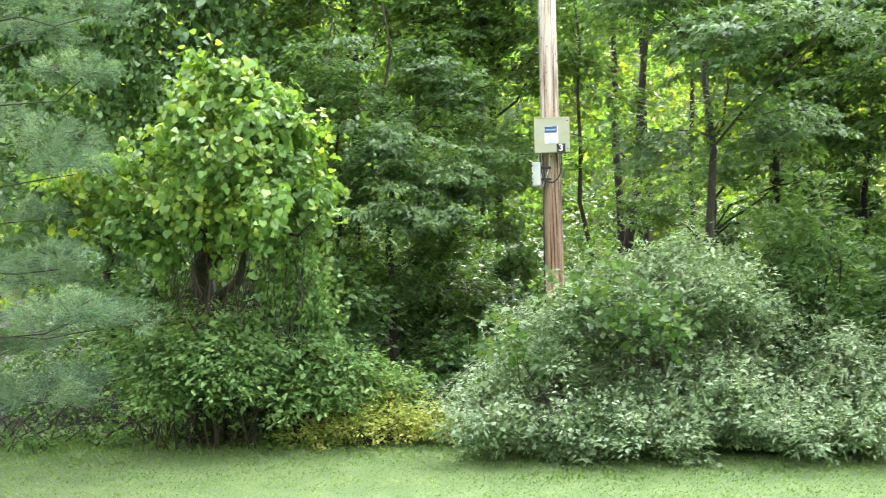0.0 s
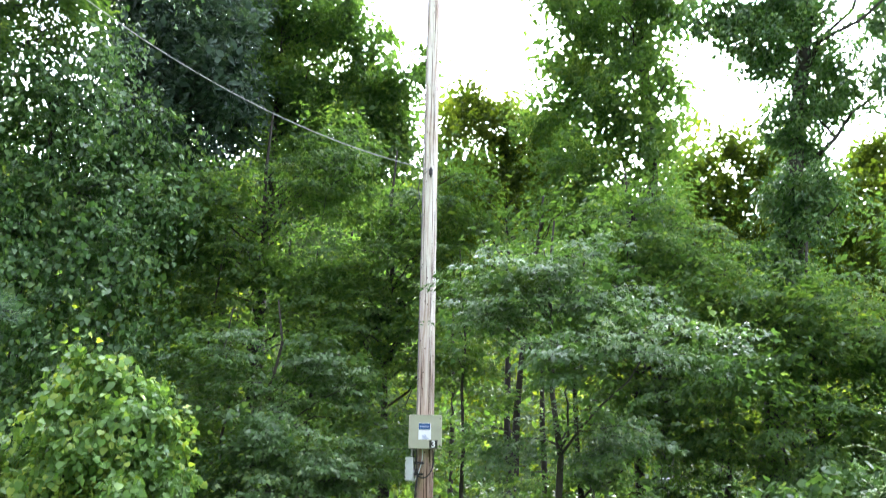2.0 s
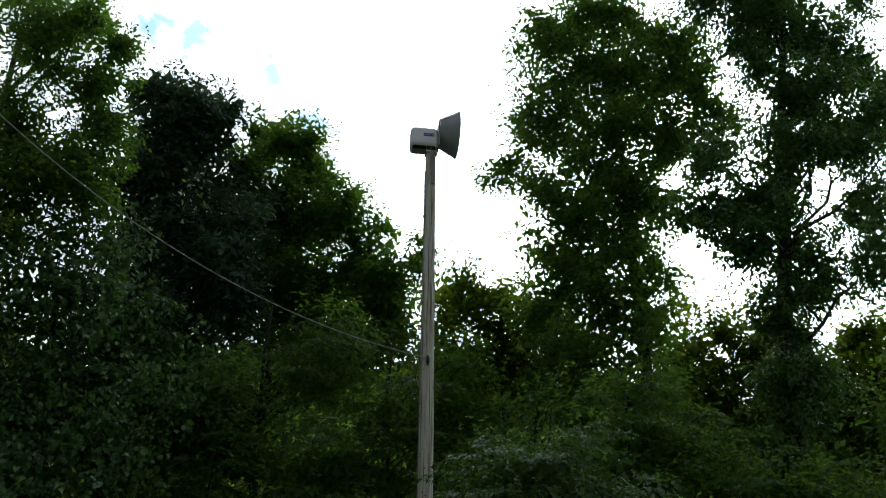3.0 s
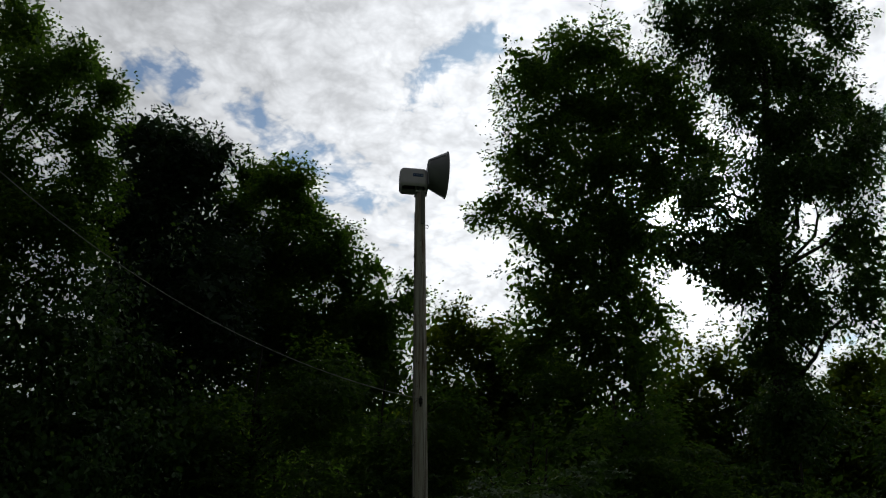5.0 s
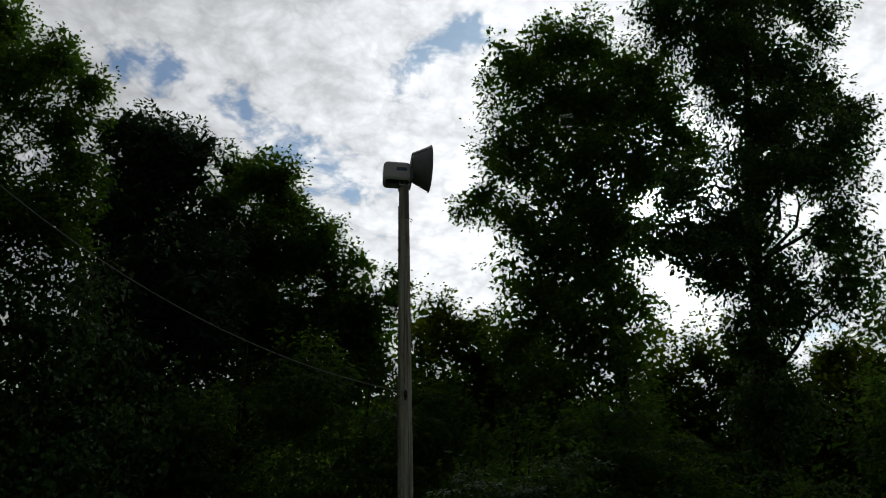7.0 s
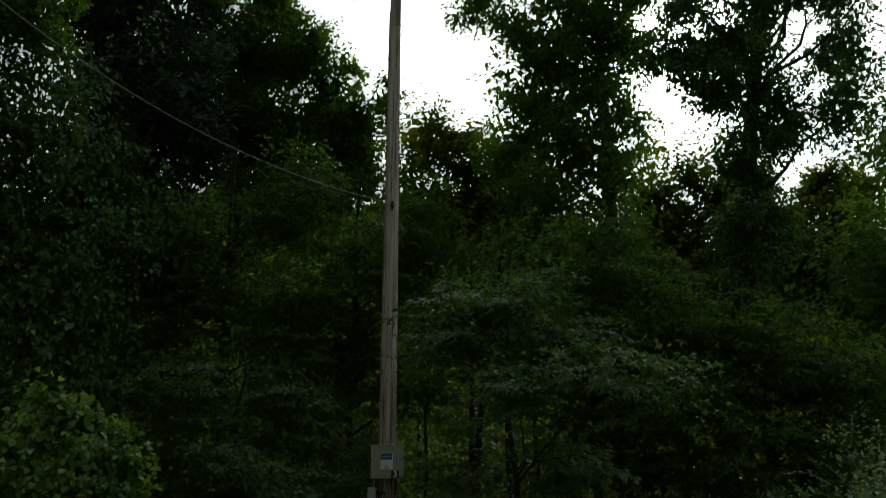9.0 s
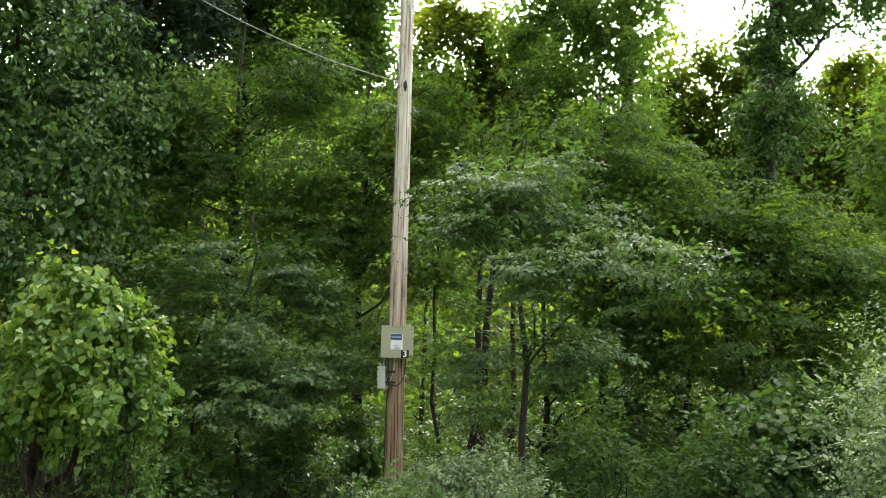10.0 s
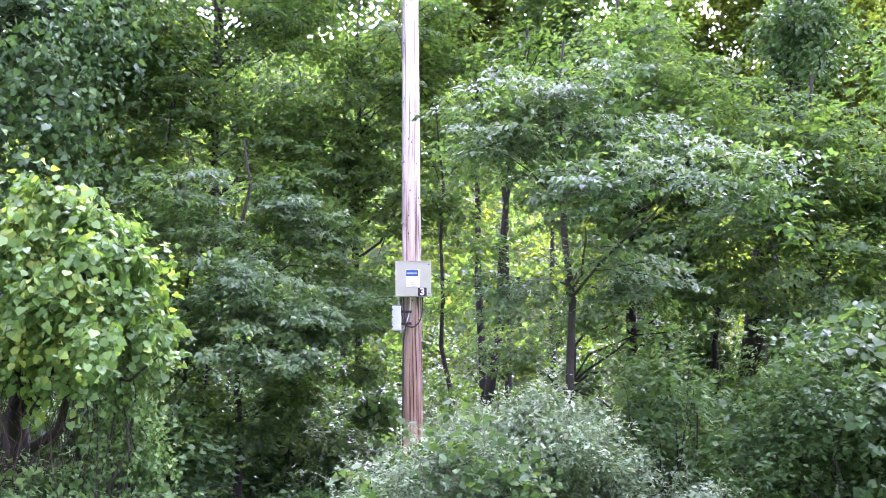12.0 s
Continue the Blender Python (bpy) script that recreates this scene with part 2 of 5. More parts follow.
M_PALE_BLUE = surface_material("pale_blue_print", [(0.3, (0.28, 0.36, 0.58)), (0.7, (0.4, 0.46, 0.66))], 8, 0.5, bump=0.05)
M_BLACK = surface_material("black_plate", [(0.3, grey(0.012)), (0.7, grey(0.022))], 10, 0.5, bump=0.05)
M_GALV = surface_material("galvanised_steel", [(0.3, grey(0.42)), (0.7, grey(0.6))], 9, 0.45, 0.6, bump=0.1, bump_scale=80)
M_GREYBOX = surface_material("grey_painted_box", [(0.3, (0.5, 0.53, 0.55)), (0.7, (0.62, 0.65, 0.67))], 8, 0.45, bump=0.06)
M_SIREN = surface_material("siren_housing_paint", [(0.3, (0.7, 0.65, 0.76)), (0.7, (0.82, 0.77, 0.88))], 4, 0.5, bump=0.08, bump_scale=90)
M_HORN = surface_material("siren_horn_fibreglass", [(0.3, (0.25, 0.25, 0.29)), (0.7, (0.33, 0.33, 0.38))], 5, 0.5, bump=0.1, bump_scale=70)
M_RUBBER = surface_material("black_rubber", [(0.3, grey(0.015)), (0.7, grey(0.03))], 12, 0.6, bump=0.1)
M_WIRE = surface_material("bare_twisted_wire", [(0.3, grey(0.2)), (0.7, grey(0.34))], 30, 0.5, 0.3, bump=0.1)


# ---- mesh helpers ----
def part(name, bm, material, parent=None, label="", smooth=False):
    """Links a bmesh as one mesh object, under a thing or a part where one is given."""
    me = bpy.data.meshes.new(name)
    bm.to_mesh(me)
    bm.free()
    me.materials.append(material)
    if smooth:
        me.polygons.foreach_set("use_smooth", [True] * len(me.polygons))
    ob = new(name, me)
    if parent is not None:
        ob.parent = parent
    if label:
        ob["label"] = label
    return ob


def mesh_object(name, verts, loops, sizes, material, parent=None, smooth=False):
    """A mesh from numpy arrays: corner indices and the number of corners of each face."""
    me = bpy.data.meshes.new(name)
    me.vertices.add(len(verts))
    me.vertices.foreach_set("co", np.asarray(verts, np.float32).ravel())
    me.loops.add(len(loops))
    me.loops.foreach_set("vertex_index", np.asarray(loops, np.int32))
    me.polygons.add(len(sizes))
    sizes = np.asarray(sizes, np.int32)
    me.polygons.foreach_set("loop_start", np.concatenate(([0], np.cumsum(sizes)[:-1])).astype(np.int32))
    if smooth:
        me.polygons.foreach_set("use_smooth", np.ones(len(sizes), bool))
    me.update(calc_edges=True)
    me.materials.append(material)
    ob = new(name, me)
    if parent is not None:
        ob.parent = parent
    return ob


def box(bm, x0, x1, y0, y1, z0, z1, bevel=0.0, segments=2):
    r = bmesh.ops.create_cube(bm, size=1.0)
    vs = r["verts"]
    bmesh.ops.scale(bm, vec=(x1 - x0, y1 - y0, z1 - z0), verts=vs)
    bmesh.ops.translate(bm, vec=((x0 + x1) / 2, (y0 + y1) / 2, (z0 + z1) / 2), verts=vs)
    if bevel:
        es = list({e for v in vs for e in v.link_edges})
        bmesh.ops.bevel(bm, geom=es, offset=bevel, segments=segments, affect="EDGES", profile=0.5)


def tubes(paths, sides=6):
    """Tapered tubes along lists of (point, radius): vertices, corners, face sizes."""
    V, Lp, n0 = [], [], 0
    ang = np.linspace(0, 2 * np.pi, sides, endpoint=False)
    for pts in paths:
        P = np.array([p for p, _ in pts], float)
        R = np.array([r for _, r in pts], float)
        T = np.gradient(P, axis=0)
        T /= np.linalg.norm(T, axis=1)[:, None] + 1e-9
        ref = np.where(np.abs(T[:, 2:3]) > 0.8, np.array([[1.0, 0, 0]]), np.array([[0, 0, 1.0]]))
        A = np.cross(T, ref)
        A /= np.linalg.norm(A, axis=1)[:, None] + 1e-9
        B = np.cross(T, A)
        ring = P[:, None] + R[:, None, None] * (A[:, None] * np.cos(ang)[None, :, None] + B[:, None] * np.sin(ang)[None, :, None])
        V.append(ring.reshape(-1, 3))
        k = len(P)
        i, j = np.meshgrid(np.arange(k - 1), np.arange(sides), indexing="ij")
        q = np.stack([i * sides + j, i * sides + (j + 1) % sides, (i + 1) * sides + (j + 1) % sides, (i + 1) * sides + j], -1).reshape(-1, 4) + n0
        Lp.append(q)
        n0 += k * sides
    Q = np.concatenate(Lp)
    return np.concatenate(V), Q.ravel(), np.full(len(Q), 4)


def lathe(bm, profile, sides=24):
    """Turns (radius, height) pairs about the z axis."""
    rings = []
    for r, z in profile:
        rings.append([bm.verts.new((r * math.cos(2 * math.pi * i / sides), r * math.sin(2 * math.pi * i / sides), z)) for i in range(sides)])
    for a, b in zip(rings, rings[1:]):
        for i in range(sides):
            bm.faces.new((a[i], a[(i + 1) % sides], b[(i + 1) % sides], b[i]))
    return rings


def empty(name, at=(0, 0, 0)):
    ob = new(name)
    ob.location = at
    return ob


# ---- leaves ----
def blade(kind):
    """One leaf of length 1 from (0, 0) to (1, 0): points and faces."""
    if kind == "kite":
        return np.array([(0, 0, 0), (0.45, 0.3, 0.06), (1, 0, -0.08), (0.45, -0.3, 0.06)], float), [(0, 1, 2, 3)]
    if kind == "ovate":
        return np.array([(0, 0, 0), (0.3, 0.27, 0.07), (0.72, 0.2, 0.03), (1, 0, -0.1), (0.72, -0.2, 0.03), (0.3, -0.27, 0.07)], float), [(0, 1, 2, 3), (0, 3, 4, 5)]
    if kind == "narrow":
        return np.array([(0, 0, 0), (0.4, 0.2, 0.05), (1, 0, -0.06), (0.4, -0.2, 0.05)], float), [(0, 1, 2, 3)]
    if kind == "heart":
        return np.array([(0.1, 0, 0), (0, 0.26, 0.05), (0.3, 0.43, 0.05), (1, 0, -0.14), (0.3, -0.43, 0.05), (0, -0.26, 0.05)], float), [(0, 1, 2, 3), (0, 3, 4, 5)]
    if kind == "star":
        return np.array([(0, 0, 0), (0.3, 0.42, -0.03), (0.48, 0.17, 0.05), (1, 0, -0.1), (0.48, -0.17, 0.05), (0.3, -0.42, -0.03)], float), [(0, 1, 2, 3, 4, 5)]
    if kind == "grape":
        return np.array([(0.12, 0, 0.02), (0, 0.24, 0), (0.2, 0.47, -0.05), (0.55, 0.44, 0.0), (0.8, 0.22, -0.03), (1, 0, -0.12), (0.8, -0.22, -0.03), (0.55, -0.44, 0.0), (0.2, -0.47, -0.05), (0, -0.24, 0)], float), [(0, 1, 2, 3, 4, 5), (0, 5, 6, 7, 8, 9)]
    if kind == "lobed":
        h = [(0.1, 0, 0), (0.02, 0.3, 0.02), (0.2, 0.28, 0.03), (0.42, 0.56, -0.04), (0.5, 0.24, 0.03), (0.72, 0.26, 0), (1, 0, -0.12)]
        pts = h + [(x, -y, z) for x, y, z in h[-2:0:-1]]
        return np.array(pts, float), [(0, 1, 2, 3, 4, 5, 6), (0, 6, 7, 8, 9, 10, 11)]
    raise ValueError(kind)


def place_blades(kind, at, axis, normal, size):
    """Copies of a leaf at points, each with its own axis, normal and size."""
    pts, faces = blade(kind)
    x = axis / (np.linalg.norm(axis, axis=1)[:, None] + 1e-9)
    y = np.cross(normal, x)
    y /= np.linalg.norm(y, axis=1)[:, None] + 1e-9
    z = np.cross(x, y)
    k = len(pts)
    V = at[:, None] + size[:, None, None] * (pts[None, :, 0:1] * x[:, None] + pts[None, :, 1:2] * y[:, None] + pts[None, :, 2:3] * z[:, None])
    flat = np.array([i for f in faces for i in f])
    loops = (np.arange(len(at))[:, None] * k + flat[None]).ravel()
    return V.reshape(-1, 3), loops, np.tile([len(f) for f in faces], len(at))


def clump_points(rng, blobs, count, shell=0.55, warp=0.2):
    """Points in the outer shell of ellipsoids (x, y, z, rx, ry, rz), shared out by their surface; and the way outwards."""
    w = np.array([(b[3] * b[4] + b[4] * b[5] + b[3] * b[5]) * (b[6] if len(b) > 6 else 1.0) for b in blobs])
    which = rng.choice(len(blobs), count, p=w / w.sum())
    B = np.array([b[:6] for b in blobs])[which]
    d = rng.normal(size=(count, 3))
    d /= np.linalg.norm(d, axis=1)[:, None]
    r = shell + (1 - shell) * rng.random(count) ** 0.6
    r *= 1 + 0.1 * np.clip(rng.normal(size=count), -2, 1.5)
    at = B[:, :3] + d * r[:, None] * B[:, 3:]
    # a smooth warp takes the roundness out of the lumps
    amp = warp * max(max(b[3:6]) for b in blobs)
    for k, a in ((2.3, 1.0), (4.9, 0.6)):
        x, y, z = at.T * k
        at = at + amp * a * np.stack([np.sin(y * 1.1 + 1.7 * np.sin(z * 0.9)), np.sin(z * 1.2 + 1.4 * np.sin(x * 0.8)), np.sin(x * 1.05 + 1.6 * np.sin(y + z * 0.6))], 1)
    return at, d, which


def foliage(rng, blobs, clumps, per, size, kind, spread=0.4, flat=0.35, up=0.6, droop=0.3, shell=0.55, floor=-9.0, lift=0.2, warp=0.2):
    """Leaves in pointed sprays. flat: a spray's thickness; up: how far blades face the sky; droop: how far their tips hang; lift: how far sprays rise."""
    c, d, _ = clump_points(rng, blobs, clumps, shell, warp)
    keep = c[:, 2] > floor
    c, d = c[keep], d[keep]
    m = len(c)
    s = spread * rng.uniform(0.6, 1.4, m)
    w = d * (1, 1, 0.6) + rng.normal(size=(m, 3)) * 0.4 + (0, 0, lift)
    w /= np.linalg.norm(w, axis=1)[:, None]
    u = rng.random((m, per)) ** 0.8
    lat = np.clip(rng.normal(size=(m, per, 3)), -1.7, 1.7)
    lat -= (lat * w[:, None]).sum(2)[:, :, None] * w[:, None]
    lat *= (0.36 * np.sin(np.pi * (0.1 + 0.9 * u)) ** 0.8)[:, :, None]
    lat[:, :, 2] *= flat * 0.75 + 0.25
    off = w[:, None] * (u * 1.7 - 0.95)[:, :, None] + lat
    off[:, :, 2] -= 0.28 * u ** 2 * (1 - flat * 0.5)
    at = (c[:, None] + off * s[:, None, None]).reshape(-1, 3)
    axis = (w[:, None] * 0.6 + lat * 2.6).reshape(-1, 3) + rng.normal(size=(m * per, 3)) * 0.35
    axis[:, 2] = axis[:, 2] * 0.6 - droop
    normal = rng.normal(size=(m * per, 3)) * 0.5 + np.repeat(d, per, axis=0) * 0.45
    normal[:, 2] += up
    sz = size * rng.uniform(0.6, 1.3, m * per)
    low = at[:, 2] > floor
    return place_blades(kind, at[low], axis[low], normal[low], sz[low]), c


def boughs(rng, blobs, count, size, kind, foot, length=1.0, density=220, floor=-9.0):
    """Flat, drooping boughs that reach outwards and to the open side, their leaves like shingles; and the line of each bough's twig."""
    w = np.array([b[3] * b[4] * (b[6] if len(b) > 6 else 1.0) for b in blobs])
    A, X, N, lines = [], [], [], []
    for i in rng.choice(len(blobs), count, p=w / w.sum()):
        b = blobs[i]
        d = rng.normal(size=3)
        d *= rng.random() ** 0.4 / np.linalg.norm(d)
        p = np.array(b[:3]) + d * b[3:6]
        out = np.array((p[0] - foot[0], p[1] - foot[1])) * 0.35 + (0, -0.55) + rng.normal(size=2) * 0.55
        out /= np.linalg.norm(out)
        way, side = np.array((*out, 0.0)), np.array((-out[1], out[0], 0.0))
        ln = length * rng.uniform(0.55, 1.3)
        n = max(8, int(density * ln * ln * 0.45))
        t = rng.random(n) ** 0.75
        half = 0.36 * ln * np.sin(np.pi * (0.1 + 0.9 * t)) ** 0.7
        v = rng.uniform(-1, 1, n)
        tilt = rng.normal() * 0.18
        rise = rng.uniform(0.0, 0.25)
        z = (rise * t - (0.2 + rise) * t * t) * ln - 0.28 * np.abs(v) * half + tilt * v * half + rng.normal(size=n) * 0.025
        A.append(p + way * ((t - 0.45) * ln)[:, None] + side * (v * half)[:, None] + np.stack([np.zeros(n), np.zeros(n), z], 1))
        X.append(way * (0.45 + 0.3 * t)[:, None] + side * (v * 0.75)[:, None] + (0, 0, -0.5) + rng.normal(size=(n, 3)) * 0.3)
        N.append(way * 0.4 + (0, 0, 0.8) + rng.normal(size=(n, 3)) * 0.32)
        lines.append([(p + way * ((q - 0.45) * ln) + (0, 0, (rise * q - (0.2 + rise) * q * q) * ln - 0.015), 0.007 * (1.2 - q)) for q in (0.0, 0.35, 0.7, 1.0)])
    A, X, N = np.concatenate(A), np.concatenate(X), np.concatenate(N)
    ok = A[:, 2] > floor
    return place_blades(kind, A[ok], X[ok], N[ok], size * rng.uniform(0.6, 1.25, ok.sum())), lines


def spread_out(y, deep, rows):
    """Ellipsoids of a crown from rows of (x, z, half width, half height) about one depth."""
    return [(x, y + 0.35 * deep * math.sin(3.1 * x + 1.7 * z), z, r, min(r, deep), h) for x, z, r, h in rows]


def drape(rng, blobs, count, size, kind, strands, length, floor):
    """Vine leaves that overlap like shingles over a mound, with strands that hang from its rim."""
    at, d, which = clump_points(rng, blobs, count, 0.82)
    inside = np.zeros(count, bool)
    for i, b in enumerate(blobs):
        inside |= (which != i) & ((((at - b[:3]) / b[3:6]) ** 2).sum(1) < 0.6)
    at, d, which = at[~inside], d[~inside], which[~inside]
    nrm = d / np.array([b[3:6] for b in blobs])[which]
    nrm /= np.linalg.norm(nrm, axis=1)[:, None]
    at += nrm * np.array([0.36 * noise.noise(Vector(p) * 1.9) + 0.14 * noise.noise(Vector(p) * 5.0) for p in at])[:, None]
    A, N = [at], [nrm * 0.7 + (0, 0, 0.5) + rng.normal(size=at.shape) * 0.6]
    X = [nrm * 0.35 + (0, 0, -1.0) + rng.normal(size=at.shape) * 0.4]
    rim = np.flatnonzero((d[:, 2] < 0.15) & (d[:, 2] > -0.75))
    for i in rng.choice(rim, min(strands, len(rim)), replace=False):
        n = max(3, int(length * rng.uniform(0.3, 1.2) / (size * 0.55)))
        k = np.arange(n)[:, None]
        p = at[i] + np.array((0, 0, -size * 0.55)) * k + rng.normal(size=(n, 3)) * size * 0.35
        A.append(p)
        X.append(rng.normal(size=(n, 3)) * 0.6 + (0, 0, -0.9))
        N.append(rng.normal(size=(n, 3)) * 0.4 + nrm[i] * (1, 1, 0) + (0, 0, 0.3))
    A, X, N = np.concatenate(A), np.concatenate(X), np.concatenate(N)
    ok = A[:, 2] > floor
    return place_blades(kind, A[ok], X[ok], N[ok], size * rng.uniform(0.55, 1.25, ok.sum()))


def lumps(rng, blobs, n, flat=1.0, small=0.38, large=0.68):
    """Breaks each ellipsoid into several smaller ones, so that a crown is uneven and has gaps."""
    out = []
    for b in blobs:
        for _ in range(n):
            d = rng.normal(size=3)
            d *= rng.uniform(0.4, 1.1 - small) / np.linalg.norm(d)
            k = rng.uniform(small, large)
            out.append((b[0] + d[0] * b[3], b[1] + d[1] * b[4], b[2] + d[2] * b[5], b[3] * k, b[4] * k, b[5] * k * flat, b[6] if len(b) > 6 else 1.0))
    return out


def core_leaves(rng, blobs, count, size, floor, share=0.72, warp=0.2):
    """Larger, shaded leaves deep inside a crown."""
    B = [(*b[:3], b[3] * share, b[4] * share, b[5] * share, *b[6:]) for b in blobs]
    at, d, _ = clump_points(rng, B, count, 0.05, warp)
    at = at[at[:, 2] > floor + size]
    n = len(at)
    return place_blades("kite", at, rng.normal(size=(n, 3)), rng.normal(size=(n, 3)), size * rng.uniform(0.7, 1.3, n))


def join(meshes):
    V, Lp, S, n0 = [], [], [], 0
    for v, l, s in meshes:
        V.append(v), Lp.append(l + n0), S.append(s)
        n0 += len(v)
    return np.concatenate(V), np.concatenate(Lp), np.concatenate(S)


def limb(rng, a, b, r0, r1, sag=0.15, steps=6):
    a, b = np.array(a, float), np.array(b, float)
    t = np.linspace(0, 1, steps)
    n = np.linalg.norm(b - a)
    P = a + (b - a) * t[:, None]
    P[:, 2] += np.sin(np.pi * t) * sag * n * 0.5
    P[1:-1] += rng.normal(size=(steps - 2, 3)) * 0.035 * n
    return [(p, r0 + (r1 - r0) * k) for p, k in zip(P, t)]


def ground_z(x, y):
    """The lawn falls gently from the road to the edge of the wood."""
    y = np.asarray(y, float)
    z = -0.15 - 0.0885 * (np.clip(y, -15.6, -6.6) + 15.6)
    return z + 0.03 * np.sin(0.9 * np.asarray(x) + 0.4) * np.sin(0.7 * y) + np.clip((y - 2) * 0.01, 0, 0.5)


def tree(name, seed, base, top, radius, blobs, clumps, per, size, kind, leaf, label, category="tree", bark=None, lean=(0, 0), limbs=14,
         spread=0.45, flat=0.35, up=0.6, droop=0.3, shell=0.5, group="", twigs=0, core=0.12, core_size=1.5, lump=6, lump_flat=0.9, lift=0.2, skin=None, core_r=0.72, fine=False, split=False, layers=None):
    rng = np.random.default_rng(seed)
    bx, by = base
    gz = float(ground_z(bx, by)) - 0.05
    root = empty(name, (bx, by, gz))
    tagged(root, label, category, group)
    inner = blobs
    if lump:
        blobs = (lumps(rng, blobs, lump, lump_flat, 0.22, 0.46) if fine else lumps(rng, blobs, lump, lump_flat)) + [(*b[:3], b[3], b[4], b[5], 0.35) for b in blobs]
    k = 9
    t = np.linspace(0, 1, k)
    P = np.stack([bx + lean[0] * t + rng.normal(size=k) * 0.06 * (t > 0), by + lean[1] * t + rng.normal(size=k) * 0.06 * (t > 0), gz + (top - gz) * t], 1)
    trunk = [(p, radius * (1.25 if i == 0 else 1) * (1 - 0.8 * s)) for i, (p, s) in enumerate(zip(P, t))]
    paths = [trunk]
    (V, Lp, S), c = foliage(rng, blobs, clumps, per, size, kind, spread, flat, up, droop, shell, gz + 0.12, lift)
    if core:
        V, Lp, S = join([(V, Lp, S), core_leaves(rng, inner, int(clumps * per * core), size * core_size, gz, core_r)])
    lines = []
    if layers:
        leaves, lines = boughs(rng, inner, layers[0], size, kind, base, layers[1], layers[2], gz + 0.2)
        V, Lp, S = join([(V, Lp, S), leaves])
        c = np.array([ln[0][0] for ln in lines])
    if skin:
        V, Lp, S = join([(V, Lp, S), drape(rng, lumps(rng, inner, 9, 1.0, 0.2, 0.42) + [(*b[:3], b[3] * 0.9, b[4] * 0.9, b[5] * 0.9) for b in inner], *skin, gz)])
    ends = c[rng.choice(len(c), min(limbs, len(c)), replace=False)]
    for e in ends:
        h = np.clip((e[2] - np.linalg.norm(e[:2] - (bx, by)) * 0.6 - gz) / (top - gz), 0.3 if layers else 0.12, 0.95)
        i = h * (k - 1)
        j = min(int(i), k - 2)
        a = P[j] + (P[j + 1] - P[j]) * (i - j)
        r = max(0.012, radius * (1 - 0.8 * h) * 0.45)
        path = limb(rng, a, e, r, 0.006)
        paths.append(path)
        for _ in range(twigs):
            q = path[rng.integers(2, 5)][0]
            paths.append(limb(rng, q, c[np.argmin(np.linalg.norm(c - q - rng.normal(size=3) * 0.8, axis=1))], r * 0.4, 0.004, 0.1, 4))
    loc = np.array((bx, by, gz))
    if lines:
        tv, tl, ts = tubes(lines, 4)
        tagged(mesh_object("branchwork", tv - loc, tl, ts, bark or M_BARK, root, smooth=True), kind="stuff")
    if split:
        for path in paths[1:]:
            tv, tl, ts = tubes([path])
            mesh_object("limb", tv - loc, tl, ts, bark or M_BARK, root, smooth=True)
        paths = paths[:1]
    tv, tl, ts = tubes(paths)
    mesh_object("trunk", tv - loc, tl, ts, bark or M_BARK, root, smooth=True)
    mesh_object("crown", V - loc, Lp, S, leaf, root)
    return root


